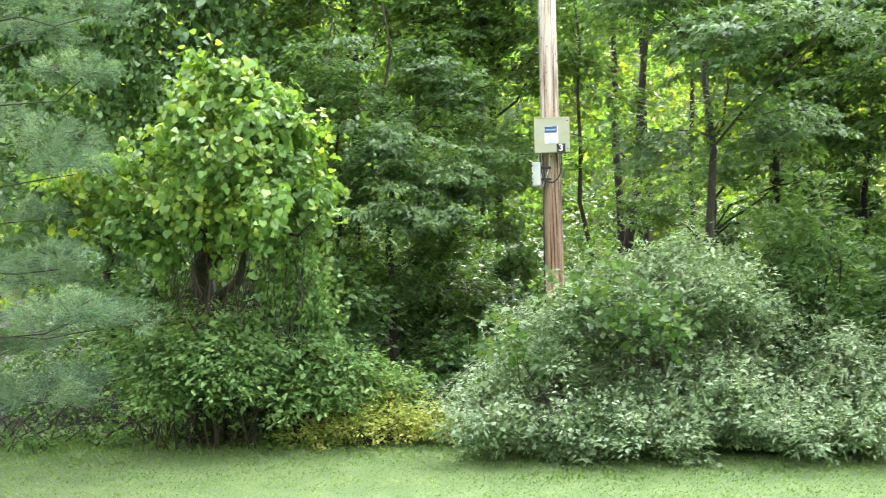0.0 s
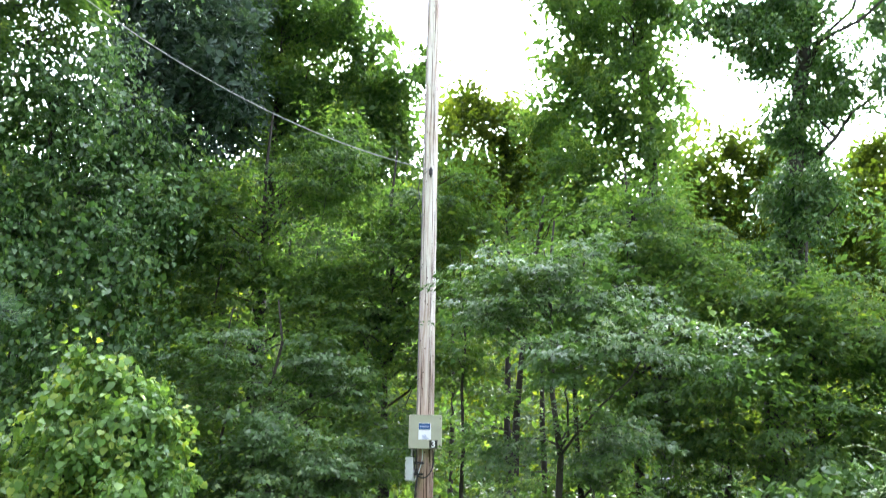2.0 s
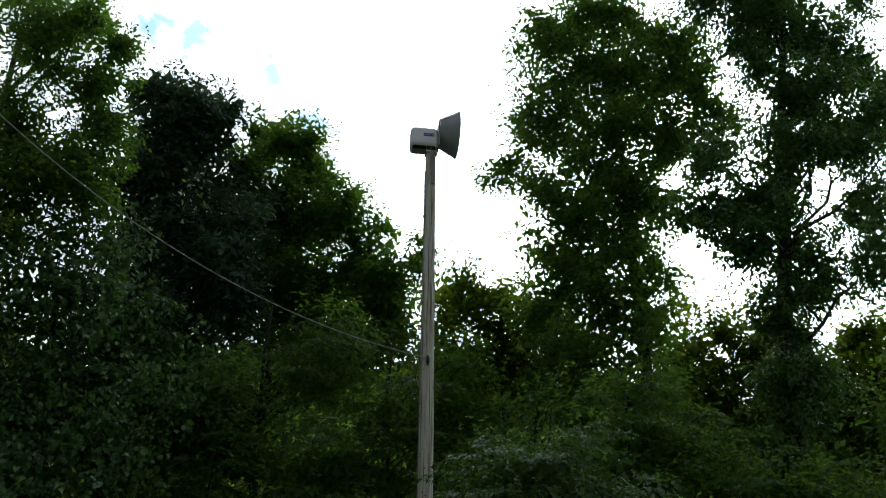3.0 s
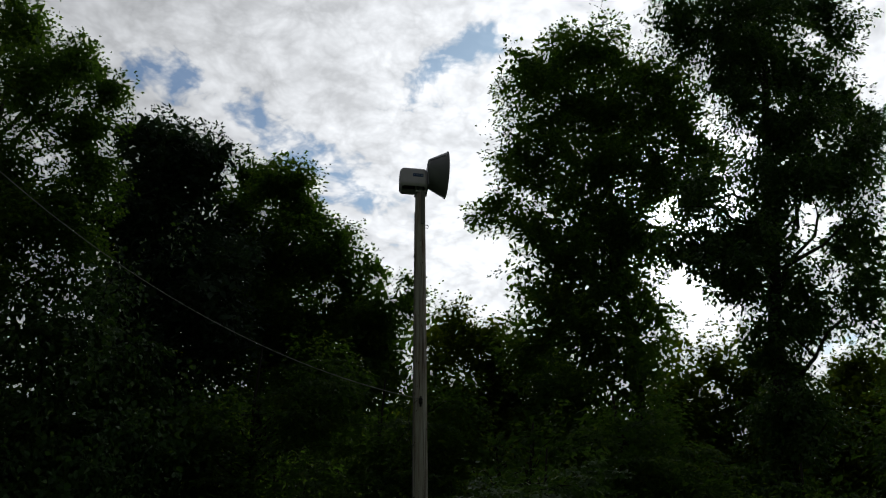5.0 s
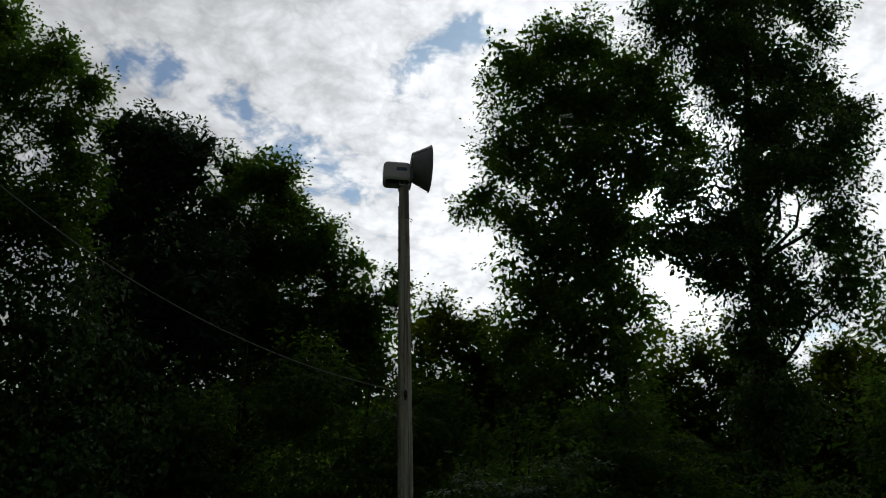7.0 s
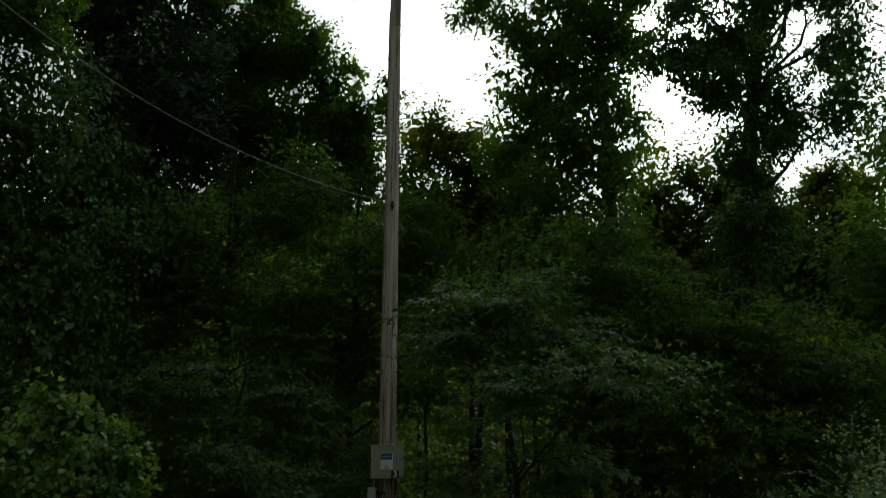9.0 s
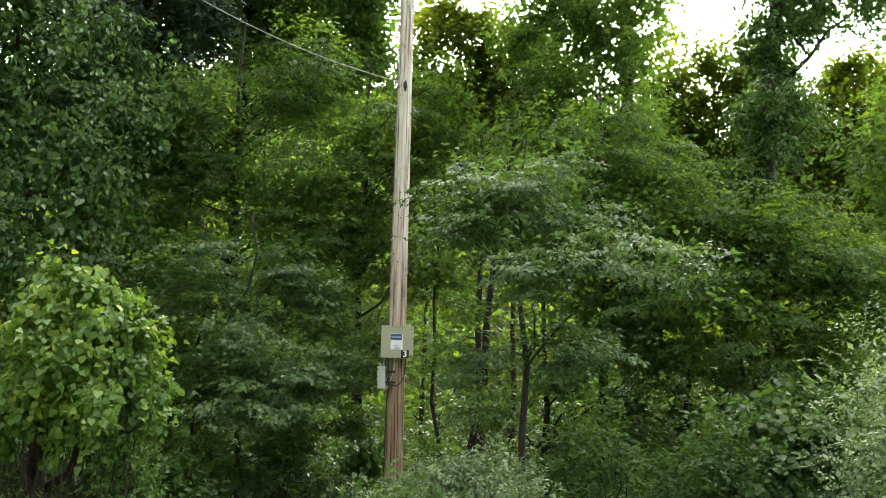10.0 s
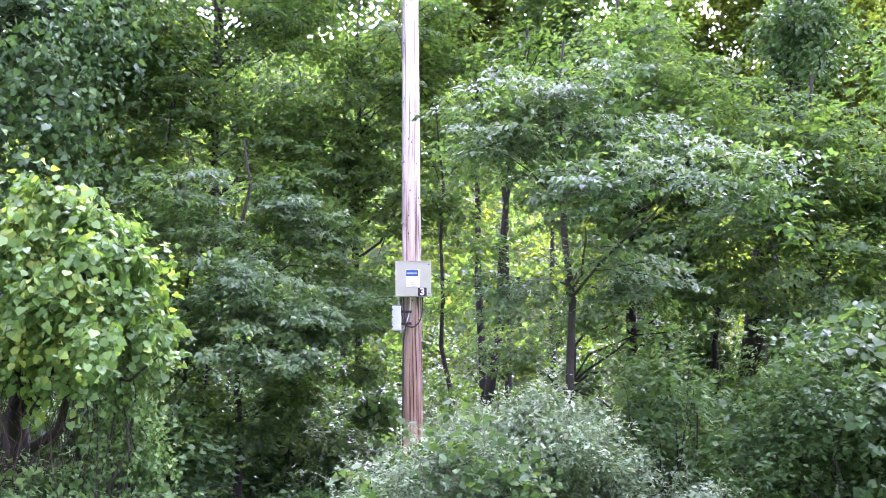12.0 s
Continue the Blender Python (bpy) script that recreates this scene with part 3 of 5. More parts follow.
def shrub(name, seed, base, blobs, clumps, per, size, kind, leaf, label, category="bush", stems=10, spread=0.3, flat=0.6, up=0.45, droop=0.1,
          shell=0.55, clear_foot=0.03, sprigs=0, sprig_len=0.5, sprig_up=0.5, group="", stem_r=0.016, sprig_size=None, core=0.1, core_size=1.5, lump=0, bark=None, lift=0.2, warp=0.08, fine=False):
    """Many stems from one foot, with leaves in clumps; sprigs are thin shoots that stand out of the outline."""
    rng = np.random.default_rng(seed)
    bx, by = base
    gz = float(ground_z(bx, by)) - 0.03
    root = empty(name, (bx, by, gz))
    tagged(root, label, category, group)
    inner = blobs
    if lump:
        blobs = (lumps(rng, blobs, lump, 1.0, 0.2, 0.38) if fine else lumps(rng, blobs, lump)) + [(*b[:3], b[3] * 0.9, b[4] * 0.9, b[5] * 0.9, 0.08 if fine else 0.5) for b in blobs]
    lv = [foliage(rng, blobs, clumps, per, size, kind, spread, flat, up, droop, shell, gz + clear_foot, lift, warp)]
    c = lv[0][1]
    meshes = [lv[0][0]]
    if core:
        meshes.append(core_leaves(rng, inner, int(clumps * per * core), size * core_size, gz + clear_foot, 0.78, warp))
    paths = []
    for e in c[rng.choice(len(c), min(stems, len(c)), replace=False)]:
        foot = np.array((bx, by, gz)) + np.append(rng.normal(size=2) * 0.18 * max(b[3] for b in blobs), 0)
        foot[2] = float(ground_z(foot[0], foot[1])) - 0.03
        paths.append(limb(rng, foot, e, stem_r * rng.uniform(0.7, 1.5), 0.004, 0.35, 7))
    if sprigs:
        p, d, _ = clump_points(rng, blobs, sprigs * 3, 0.92, warp)
        ok = (d[:, 2] > -0.35) & (p[:, 2] > gz + 0.3)
        p, d = p[ok][:sprigs], d[ok][:sprigs]
        A, X, N, Z = [], [], [], []
        for q, w in zip(p, d):
            way = w * (1, 1, 0.6) + np.array((0, 0, sprig_up)) + rng.normal(size=3) * 0.3
            way /= np.linalg.norm(way)
            ln = sprig_len * rng.uniform(0.4, 1.2)
            path = limb(rng, q - way * 0.25 * ln, q + way * ln - (0, 0, 0.12 * ln), 0.005, 0.0015, 0.3, 5)
            paths.append(path)
            pts = np.array([a for a, _ in path])
            n = max(5, int(ln / 0.024))
            for s in np.linspace(0.15, 1, n):
                i = s * (len(pts) - 1)
                j = min(int(i), len(pts) - 2)
                A.append(pts[j] + (pts[j + 1] - pts[j]) * (i - j))
                X.append(way * 0.6 + rng.normal(size=3) * (0.8, 0.8, 0.35))
                N.append(rng.normal(size=3) * 0.4 + (0, 0, 0.9))
                Z.append((sprig_size or size) * rng.uniform(0.6, 1.1))
        meshes.append(place_blades(kind, np.array(A), np.array(X), np.array(N), np.array(Z)))
    V, Lp, S = join(meshes)
    loc = np.array((bx, by, gz))
    tv, tl, ts = tubes(paths, 5)
    tagged(mesh_object("branchwork", tv - loc, tl, ts, bark or M_BARK, root, smooth=True), kind="stuff")
    mesh_object("leaves", V - loc, Lp, S, leaf, root)
    return root


# ---- ground ----
def build_ground():
    xs = np.unique(np.concatenate((np.linspace(-700, -40, 12), np.linspace(-40, 40, 81), np.linspace(40, 700, 12))))
    ys = np.unique(np.concatenate((np.linspace(-700, -30, 12), np.linspace(-30, 40, 141), np.linspace(40, 900, 14))))
    X, Y = np.meshgrid(xs, ys, indexing="ij")
    V = np.stack([X, Y, ground_z(X, Y)], -1).reshape(-1, 3)
    i, j = np.meshgrid(np.arange(len(xs) - 1), np.arange(len(ys) - 1), indexing="ij")
    k = len(ys)
    Q = np.stack([i * k + j, (i + 1) * k + j, (i + 1) * k + j + 1, i * k + j + 1], -1).reshape(-1, 4)
    m, nt, out = node_material("lawn_and_leaf_litter")
    L = nt.links.new
    tc, sep = nt.nodes.new("ShaderNodeTexCoord"), nt.nodes.new("ShaderNodeSeparateXYZ")
    L(tc.outputs["Object"], sep.inputs[0])
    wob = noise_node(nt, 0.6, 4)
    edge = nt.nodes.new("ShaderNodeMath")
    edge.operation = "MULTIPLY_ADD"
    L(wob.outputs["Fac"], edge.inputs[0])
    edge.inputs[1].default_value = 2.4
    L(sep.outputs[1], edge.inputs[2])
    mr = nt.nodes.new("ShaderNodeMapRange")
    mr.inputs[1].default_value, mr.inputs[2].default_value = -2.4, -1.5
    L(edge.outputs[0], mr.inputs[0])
    g = noise_node(nt, 2.2, 6, 0.65)
    lawn = ramp_node(nt, [(0.3, (0.036, 0.074, 0.016)), (0.5, (0.056, 0.100, 0.024)), (0.72, (0.084, 0.122, 0.036))])
    L(g.outputs["Fac"], lawn.inputs[0])
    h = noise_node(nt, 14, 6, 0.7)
    # leaf litter, its colour darkened to carry the deep shade under the trees
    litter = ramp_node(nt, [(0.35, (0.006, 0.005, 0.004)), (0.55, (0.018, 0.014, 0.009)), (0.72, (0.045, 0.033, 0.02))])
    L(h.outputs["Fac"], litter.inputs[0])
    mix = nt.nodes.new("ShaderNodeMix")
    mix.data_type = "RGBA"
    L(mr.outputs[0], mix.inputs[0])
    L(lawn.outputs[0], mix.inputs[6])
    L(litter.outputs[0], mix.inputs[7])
    bsdf = nt.nodes.new("ShaderNodeBsdfPrincipled")
    bsdf.inputs["Roughness"].default_value = 0.95
    L(mix.outputs[2], bsdf.inputs["Base Color"])
    bp = nt.nodes.new("ShaderNodeBump")
    bp.inputs["Strength"].default_value, bp.inputs["Distance"].default_value = 0.6, 0.03
    fine = noise_node(nt, 55, 4)
    L(fine.outputs["Fac"], bp.inputs["Height"])
    L(bp.outputs[0], bsdf.inputs["Normal"])
    L(bsdf.outputs[0], out.inputs[0])
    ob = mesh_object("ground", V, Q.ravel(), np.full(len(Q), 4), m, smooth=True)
    tagged(ob, "mown lawn sloping down to a wood floor of leaf litter darkened for shade", "ground", kind="structure")


def build_grass():
    rng = np.random.default_rng(5)
    n = 60000
    x, y = rng.uniform(-9.5, 5.5, n), rng.uniform(-10.2, -2.6, n)
    keep = (rng.random(n) < np.clip((-y - 2.6) / 1.2, 0.12, 1.0))
    x, y = x[keep], y[keep]
    n = len(x)
    at = np.stack([x, y, ground_z(x, y) - 0.004], 1)
    tall = np.clip(1.0 + (1.8 * np.exp(-((y + 4.2) / 0.9) ** 2) + 1.6 * np.exp(-((y + 6.3) / 0.3) ** 2 - ((x - 0.9) / 2.2) ** 4) * (rng.random(n) > 0.55)) * rng.random(n), 1, 5)
    axis = np.stack([rng.normal(size=n) * 0.7, rng.normal(size=n) * 0.7, np.ones(n)], 1)
    normal = np.stack([rng.normal(size=n) * 0.5, -0.6 + rng.normal(size=n) * 0.5, np.full(n, 0.8)], 1)
    V, Lp, S = place_blades("narrow", at, axis, normal, 0.028 * tall * rng.uniform(0.6, 1.3, n))
    ob = mesh_object("grass", V, Lp, S, M_GRASS)
    tagged(ob, "short bright green mown grass with clover, longer at the edge of the wood", "grass", kind="stuff")
    # clover and fallen leaves in the lawn
    n = 900
    x, y = rng.uniform(-9, 5.5, n), rng.uniform(-10.2, -3.6, n)
    at = np.stack([x, y, ground_z(x, y) + rng.uniform(0.004, 0.018, n)], 1)
    ax = rng.normal(size=(n, 3)) * (1, 1, 0.15)
    nm = rng.normal(size=(n, 3)) * 0.35 + (0, 0, 1)
    V, Lp, S = place_blades("heart", at, ax, nm, rng.uniform(0.015, 0.035, n))
    ob = mesh_object("clover", V, Lp, S, M_GRASS)
    tagged(ob, "small clover leaves scattered through the mown lawn", "clover", kind="stuff")


build_ground()

M_CONDUIT = surface_material("weathered_conduit", [(0.3, (0.16, 0.15, 0.14)), (0.7, (0.26, 0.25, 0.235))], 8, 0.6, bump=0.1)

# ---- siren pole ----
POLE_TOP = 13.86


def pole_radius(z):
    return 0.185 - (z + 1.25) * (0.185 - 0.118) / (POLE_TOP + 1.25)


def build_pole():
    root = empty("siren_pole", (0, 0, -1.3))
    tagged(root, "tall weathered brown wooden pole with long cracks behind a bush", "utility pole")
    rng = np.random.default_rng(3)
    bm = bmesh.new()
    sides, rings = 28, []
    for z in np.linspace(-1.3, POLE_TOP, 46):
        r = pole_radius(z)
        ring = []
        for i in range(sides):
            a = 2 * math.pi * i / sides
            w = 1 + 0.02 * noise.noise((math.cos(a) * 2, math.sin(a) * 2, z * 0.25))
            ring.append(bm.verts.new((r * w * math.cos(a), r * w * math.sin(a), z + 1.3)))
        rings.append(ring)
    for a, b in zip(rings, rings[1:]):
        for i in range(sides):
            bm.faces.new((a[i], a[(i + 1) % sides], b[(i + 1) % sides], b[i]))
    bm.faces.new(rings[-1])
    part("shaft", bm, M_POLE, root, smooth=True)
    # long drying cracks, thin dark wedges let into the face
    bm = bmesh.new()
    for i in range(32):
        a = rng.uniform(math.pi * 1.05, math.pi * 1.95) if i > 5 else rng.normal(5.08, 0.05)
        z0 = rng.uniform(-0.8, 11.5) if i > 5 else -0.9 + 1.9 * i
        ln, w = (rng.uniform(0.5, 2.4), rng.uniform(0.003, 0.008)) if i > 5 else (2.3, 0.005)
        pts = []
        for s in np.linspace(0, 1, 7):
            z = z0 + ln * s
            if z > POLE_TOP - 0.2:
                break
            pts.append((a + 0.05 * math.sin(3 * s + z0), z, w * math.sin(math.pi * min(max(s, 0.04), 0.96))))
        left = [bm.verts.new(((pole_radius(z) * 1.012 + 0.003) * math.cos(b - q / 0.15), (pole_radius(z) * 1.012 + 0.003) * math.sin(b - q / 0.15), z + 1.3)) for b, z, q in pts]
        right = [bm.verts.new(((pole_radius(z) * 1.012 + 0.003) * math.cos(b + q / 0.15), (pole_radius(z) * 1.012 + 0.003) * math.sin(b + q / 0.15), z + 1.3)) for b, z, q in pts]
        for i in range(len(pts) - 1):
            bm.faces.new((left[i], right[i], right[i + 1], left[i + 1]))
    part("crack", bm, M_CHECK, root, "dark drying cracks along the grain")
    # gaff holes and nail heads
    for _ in range(34):
        a, z = rng.uniform(math.pi * 1.1, math.pi * 1.9), rng.uniform(2.0, 13.2)
        r = pole_radius(z) * 1.01
        bm = bmesh.new()
        bmesh.ops.create_icosphere(bm, subdivisions=1, radius=0.011)
        bmesh.ops.scale(bm, vec=(1, 1, 1.7), verts=bm.verts)
        bmesh.ops.translate(bm, vec=(r * math.cos(a), r * math.sin(a), z + 1.3), verts=bm.verts)
        part("nail_hole", bm, M_CHECK, root)
    # conduit up the side of the pole
    path = [(np.array((-pole_radius(z) * 0.92 - 0.014, -0.075, z + 1.3)), 0.011) for z in np.linspace(3.72, 13.3, 14)]
    v, l, s = tubes([path], 8)
    ob = mesh_object("conduit", v, l, s, M_CONDUIT, root, smooth=True)
    ob["label"] = "thin grey conduit fixed along the pole"
    for z in np.arange(4.4, 13.2, 1.1):
        bm = bmesh.new()
        x = -pole_radius(z) * 0.92 - 0.014
        box(bm, x - 0.021, x + 0.03, -0.098, -0.05, z + 1.285, z + 1.315, 0.004, 1)
        part("conduit_strap", bm, M_CONDUIT, root)
    # steel mounting plate on the head of the pole
    bm = bmesh.new()
    box(bm, 0.01, 0.1, -0.15, -0.112, 12.95 + 1.3, 13.88 + 1.3, 0.004, 1)
    part("head_plate", bm, M_CONDUIT, root, "weathered grey steel plate bolted to the pole head")
    pts = [(0.11, -0.1, 12.94), (0.17, -0.1, 12.93), (0.19, -0.1, 12.89), (0.17, -0.1, 12.85), (0.13, -0.1, 12.86)]
    v, l, s = tubes([[(np.array(p) + (0, 0, 1.3), 0.009) for p in pts]], 6)
    mesh_object("hook", v, l, s, M_RUBBER, root, smooth=True)
    # hook and insulator for the service wire
    bm = bmesh.new()
    lathe(bm, [(0.0, -0.07), (0.03, -0.065), (0.042, -0.03), (0.03, 0.0), (0.042, 0.03), (0.03, 0.065), (0.0, 0.07)], 14)
    bmesh.ops.translate(bm, vec=(0.005, -0.205, 8.58 + 1.3), verts=bm.verts)
    part("wire_insulator", bm, M_RUBBER, root, "black spool insulator", smooth=True)
    bm = bmesh.new()
    box(bm, -0.015, 0.025, -0.215, -0.12, 8.655 + 1.3, 8.68 + 1.3, 0.004, 1)
    part("insulator_bracket", bm, M_RUBBER, root)
    bm = bmesh.new()
    box(bm, -0.015, 0.025, -0.215, -0.12, 8.48 + 1.3, 8.505 + 1.3, 0.004, 1)
    part("insulator_bracket", bm, M_RUBBER, root)
    # loose loop of wire below the insulator
    pts = [(-0.06, -0.2, 8.6), (-0.2, -0.2, 8.45), (-0.24, -0.19, 8.2), (-0.2, -0.17, 8.02), (-0.27, -0.15, 7.9), (-0.19, -0.1, 7.75), (-0.16, -0.1, 7.4)]
    v, l, s = tubes([[(np.array(p) + (0, 0, 1.3), 0.008) for p in pts]], 6)
    mesh_object("drip_loop", v, l, s, M_RUBBER, root, smooth=True)


def build_siren():
    root = empty("warning_siren", (0, 0, 13.84))
    tagged(root, "grey outdoor warning siren with a round horn on a wooden pole", "siren")
    root.rotation_euler = (0, 0, radians(6))
    bm = bmesh.new()
    box(bm, -0.50, 0.16, -0.23, 0.23, 0.12, 0.68, 0.11, 5)
    # the hood is open underneath
    bmesh.ops.delete(bm, geom=[f for f in bm.faces if f.normal.z < -0.8 or f.calc_center_median().z < 0.128], context="FACES")
    bmesh.ops.solidify(bm, geom=bm.faces[:], thickness=0.012)
    part("housing", bm, M_SIREN, root, "pale grey rounded hood open underneath", smooth=False)
    bm = bmesh.new()
    lathe(bm, [(0.0, -0.46), (0.16, -0.44), (0.18, -0.4), (0.18, 0.1), (0.0, 0.12)], 20)
    bmesh.ops.rotate(bm, cent=(0, 0, 0), matrix=Matrix.Rotation(math.pi / 2, 3, "Y"), verts=bm.verts)
    bmesh.ops.translate(bm, vec=(0, 0, 0.40), verts=bm.verts)
    part("motor", bm, M_BLACK, root, "dark electric motor inside the hood", smooth=True)
    bm = bmesh.new()
    box(bm, 0.155, 0.185, -0.26, 0.26, 0.16, 0.84, 0.01, 1)
    part("flange", bm, M_HORN, root)
    # round horn, mouth to +x, hollow inside
    bm = bmesh.new()
    prof = [(0.345, 0.185), (0.36, 0.2), (0.56, 0.615), (0.58, 0.62), (0.58, 0.635), (0.55, 0.635), (0.335, 0.21), (0.05, 0.19)]
    lathe(bm, prof, 40)
    bmesh.ops.rotate(bm, cent=(0, 0, 0), matrix=Matrix.Rotation(math.pi / 2, 3, "Y"), verts=bm.verts)
    bmesh.ops.translate(bm, vec=(0, 0, 0.665), verts=bm.verts)
    part("horn", bm, M_HORN, root, "dark grey flared fibreglass horn", smooth=True)
    for turn in (66,):
        q = radians(turn)
        v, l, n = tubes([[(np.array((x, -r * math.sin(q), 0.665 + r * math.cos(q))), 0.007) for x, r in ((0.205, 0.366), (0.41, 0.470), (0.61, 0.573))]], 6)
        mesh_object("horn_seam", v, l, n, M_BLACK, root, smooth=True)
    # name plate, lettering as plain bars
    bm = bmesh.new()
    box(bm, -0.2, 0.05, -0.237, -0.228, 0.385, 0.475, 0.002, 1)
    plate = part("name_plate", bm, M_BLUE, root, "dark blue name plate with pale bars")
    for i, w in enumerate((0.035, 0.05, 0.03, 0.055)):
        bm = bmesh.new()
        x = -0.18 + 0.057 * i
        box(bm, x, x + w * 0.8, -0.241, -0.2365, 0.415, 0.445)
        part("print_bar", bm, M_PALE_BLUE, plate)
    # mount under the housing
    bm = bmesh.new()
    box(bm, -0.13, 0.13, -0.13, 0.13, 0.02, 0.06, 0.006, 1)
    part("mount_plate", bm, M_GALV, root)
    for x in (-0.11, 0.11):
        bm = bmesh.new()
        box(bm, x - 0.012, x + 0.012, -0.11, 0.11, 0.05, 0.26, 0.003, 1)
        part("mount_leg", bm, M_GALV, root)
    bm = bmesh.new()
    lathe(bm, [(0.0, 0.06), (0.08, 0.06), (0.08, 0.3), (0.0, 0.3)], 16)
    part("swivel_neck", bm, M_HORN, root, smooth=True)
    for x, y in ((-0.1, -0.1), (0.1, -0.1), (-0.1, 0.1), (0.1, 0.1)):
        bm = bmesh.new()
        bmesh.ops.create_cone(bm, cap_ends=True, segments=6, radius1=0.018, radius2=0.018, depth=0.03)
        bmesh.ops.translate(bm, vec=(x, y, 0.07), verts=bm.verts)
        part("bolt", bm, M_GALV, root)


def text_mesh(body, size, name):
    cu = bpy.data.curves.new(name, "FONT")
    cu.body, cu.size, cu.extrude, cu.align_x, cu.align_y = body, size, 0.002, "CENTER", "CENTER"
    cu.offset = size * 0.02
    tmp = bpy.data.objects.new(name, cu)
    scene.collection.objects.link(tmp)
    me = bpy.data.meshes.new_from_object(tmp.evaluated_get(bpy.context.evaluated_depsgraph_get()))
    bpy.data.objects.remove(tmp)
    bpy.data.curves.remove(cu)
    return me


def build_cabinet():
    root = empty("control_cabinet", (0, -0.3, 3.095))
    tagged(root, "square pale green metal cabinet with blue-white label on a pole", "electrical box")
    W, H, D = 0.305, 0.605, 0.16
    bm = bmesh.new()
    box(bm, -W + 0.012, W - 0.012, 0.012, D, 0.01, H - 0.01, 0.008, 2)
    part("body", bm, M_CABINET, root)
    bm = bmesh.new()
    box(bm, -W, W, -0.012, 0.014, 0, H, 0.01, 2)
    door = part("door", bm, M_CABINET, root)
    for z in (0.06, H - 0.06):
        bm = bmesh.new()
        bmesh.ops.create_cone(bm, cap_ends=True, segments=10, radius1=0.011, radius2=0.011, depth=0.012)
        bmesh.ops.rotate(bm, cent=(0, 0, 0), matrix=Matrix.Rotation(math.pi / 2, 3, "X"), verts=bm.verts)
        bmesh.ops.translate(bm, vec=(W - 0.04, -0.016, z), verts=bm.verts)
        part("latch_screw", bm, M_RUBBER, door)
    bm = bmesh.new()
    box(bm, -W + 0.01, W - 0.01, -0.02, D, H - 0.002, H + 0.008, 0.003, 1)
    part("drip_edge", bm, M_CABINET, root)
    bm = bmesh.new()
    box(bm, -0.125, 0.105, -0.0165, -0.0115, 0.165, 0.46)
    sheet = part("label", bm, M_WHITE, root, "white paper label with blue heading")
    bm = bmesh.new()
    box(bm, -0.123, 0.085, -0.0205, -0.0165, 0.345, 0.455)
    part("heading", bm, M_BLUE, sheet, "blue heading panel")
    for i, (x, w) in enumerate(((-0.105, 0.03), (-0.07, 0.045), (-0.02, 0.035), (0.02, 0.045))):
        bm = bmesh.new()
        box(bm, x, x + w, -0.0235, -0.0205, 0.385, 0.41)
        part("print_bar", bm, M_PALE_BLUE, sheet)
    for i in range(3):
        bm = bmesh.new()
        box(bm, -0.055, 0.06 - 0.02 * i, -0.0195, -0.0165, 0.125 + 0.03 * i + 0.045, 0.14 + 0.03 * i + 0.045)
        part("print_bar", bm, M_PALE_BLUE, sheet)
    bm = bmesh.new()
    box(bm, 0.075, 0.225, -0.018, -0.0115, 0.008, 0.152)
    plate = part("number_plate", bm, M_BLACK, root, "black plate with a white figure")
    me = text_mesh("3", 0.165, "figure")
    me.materials.append(M_WHITE)
    fig = new("figure", me)
    fig.parent = plate
    fig.matrix_basis = pose(0.15, -0.0205, 0.08, 90, 0, 0)
    for x in (-0.2, 0.2):
        bm = bmesh.new()
        box(bm, x - 0.02, x + 0.02, D - 0.002, D + 0.012, -0.03, H + 0.03, 0.002, 1)
        part("mounting_rail", bm, M_GALV, root)
    for z in (0.08, H - 0.1):
        bm = bmesh.new()
        box(bm, -0.22, 0.22, D + 0.010, D + 0.03, z, z + 0.04, 0.002, 1)
        part("cross_rail", bm, M_GALV, root)


def build_disconnect():
    root = empty("disconnect_box", (-0.262, -0.16, 2.53))
    tagged(root, "narrow grey metal switch box under the cabinet on the pole", "switch box")
    root.rotation_euler = (0, 0, radians(-18))
    bm = bmesh.new()
    box(bm, -0.07, 0.07, -0.07, 0.06, 0, 0.42, 0.008, 2)
    part("body", bm, M_GREYBOX, root)
    bm = bmesh.new()
    box(bm, -0.074, 0.074, -0.086, -0.068, 0.01, 0.41, 0.005, 1)
    part("cover", bm, M_GREYBOX, root)
    for z in (0.05, 0.21, 0.34):
        bm = bmesh.new()
        box(bm, -0.079, -0.055, -0.092, -0.08, z, z + 0.03, 0.002, 1)
        part("hasp", bm, M_RUBBER, root)
    bm = bmesh.new()
    box(bm, 0.05, 0.24, 0.0, 0.05, 0.1, 0.14, 0.003, 1)
    part("bracket", bm, M_RUBBER, root)
    bm = bmesh.new()
    box(bm, 0.05, 0.24, 0.0, 0.05, 0.3, 0.34, 0.003, 1)
    part("bracket", bm, M_RUBBER, root)


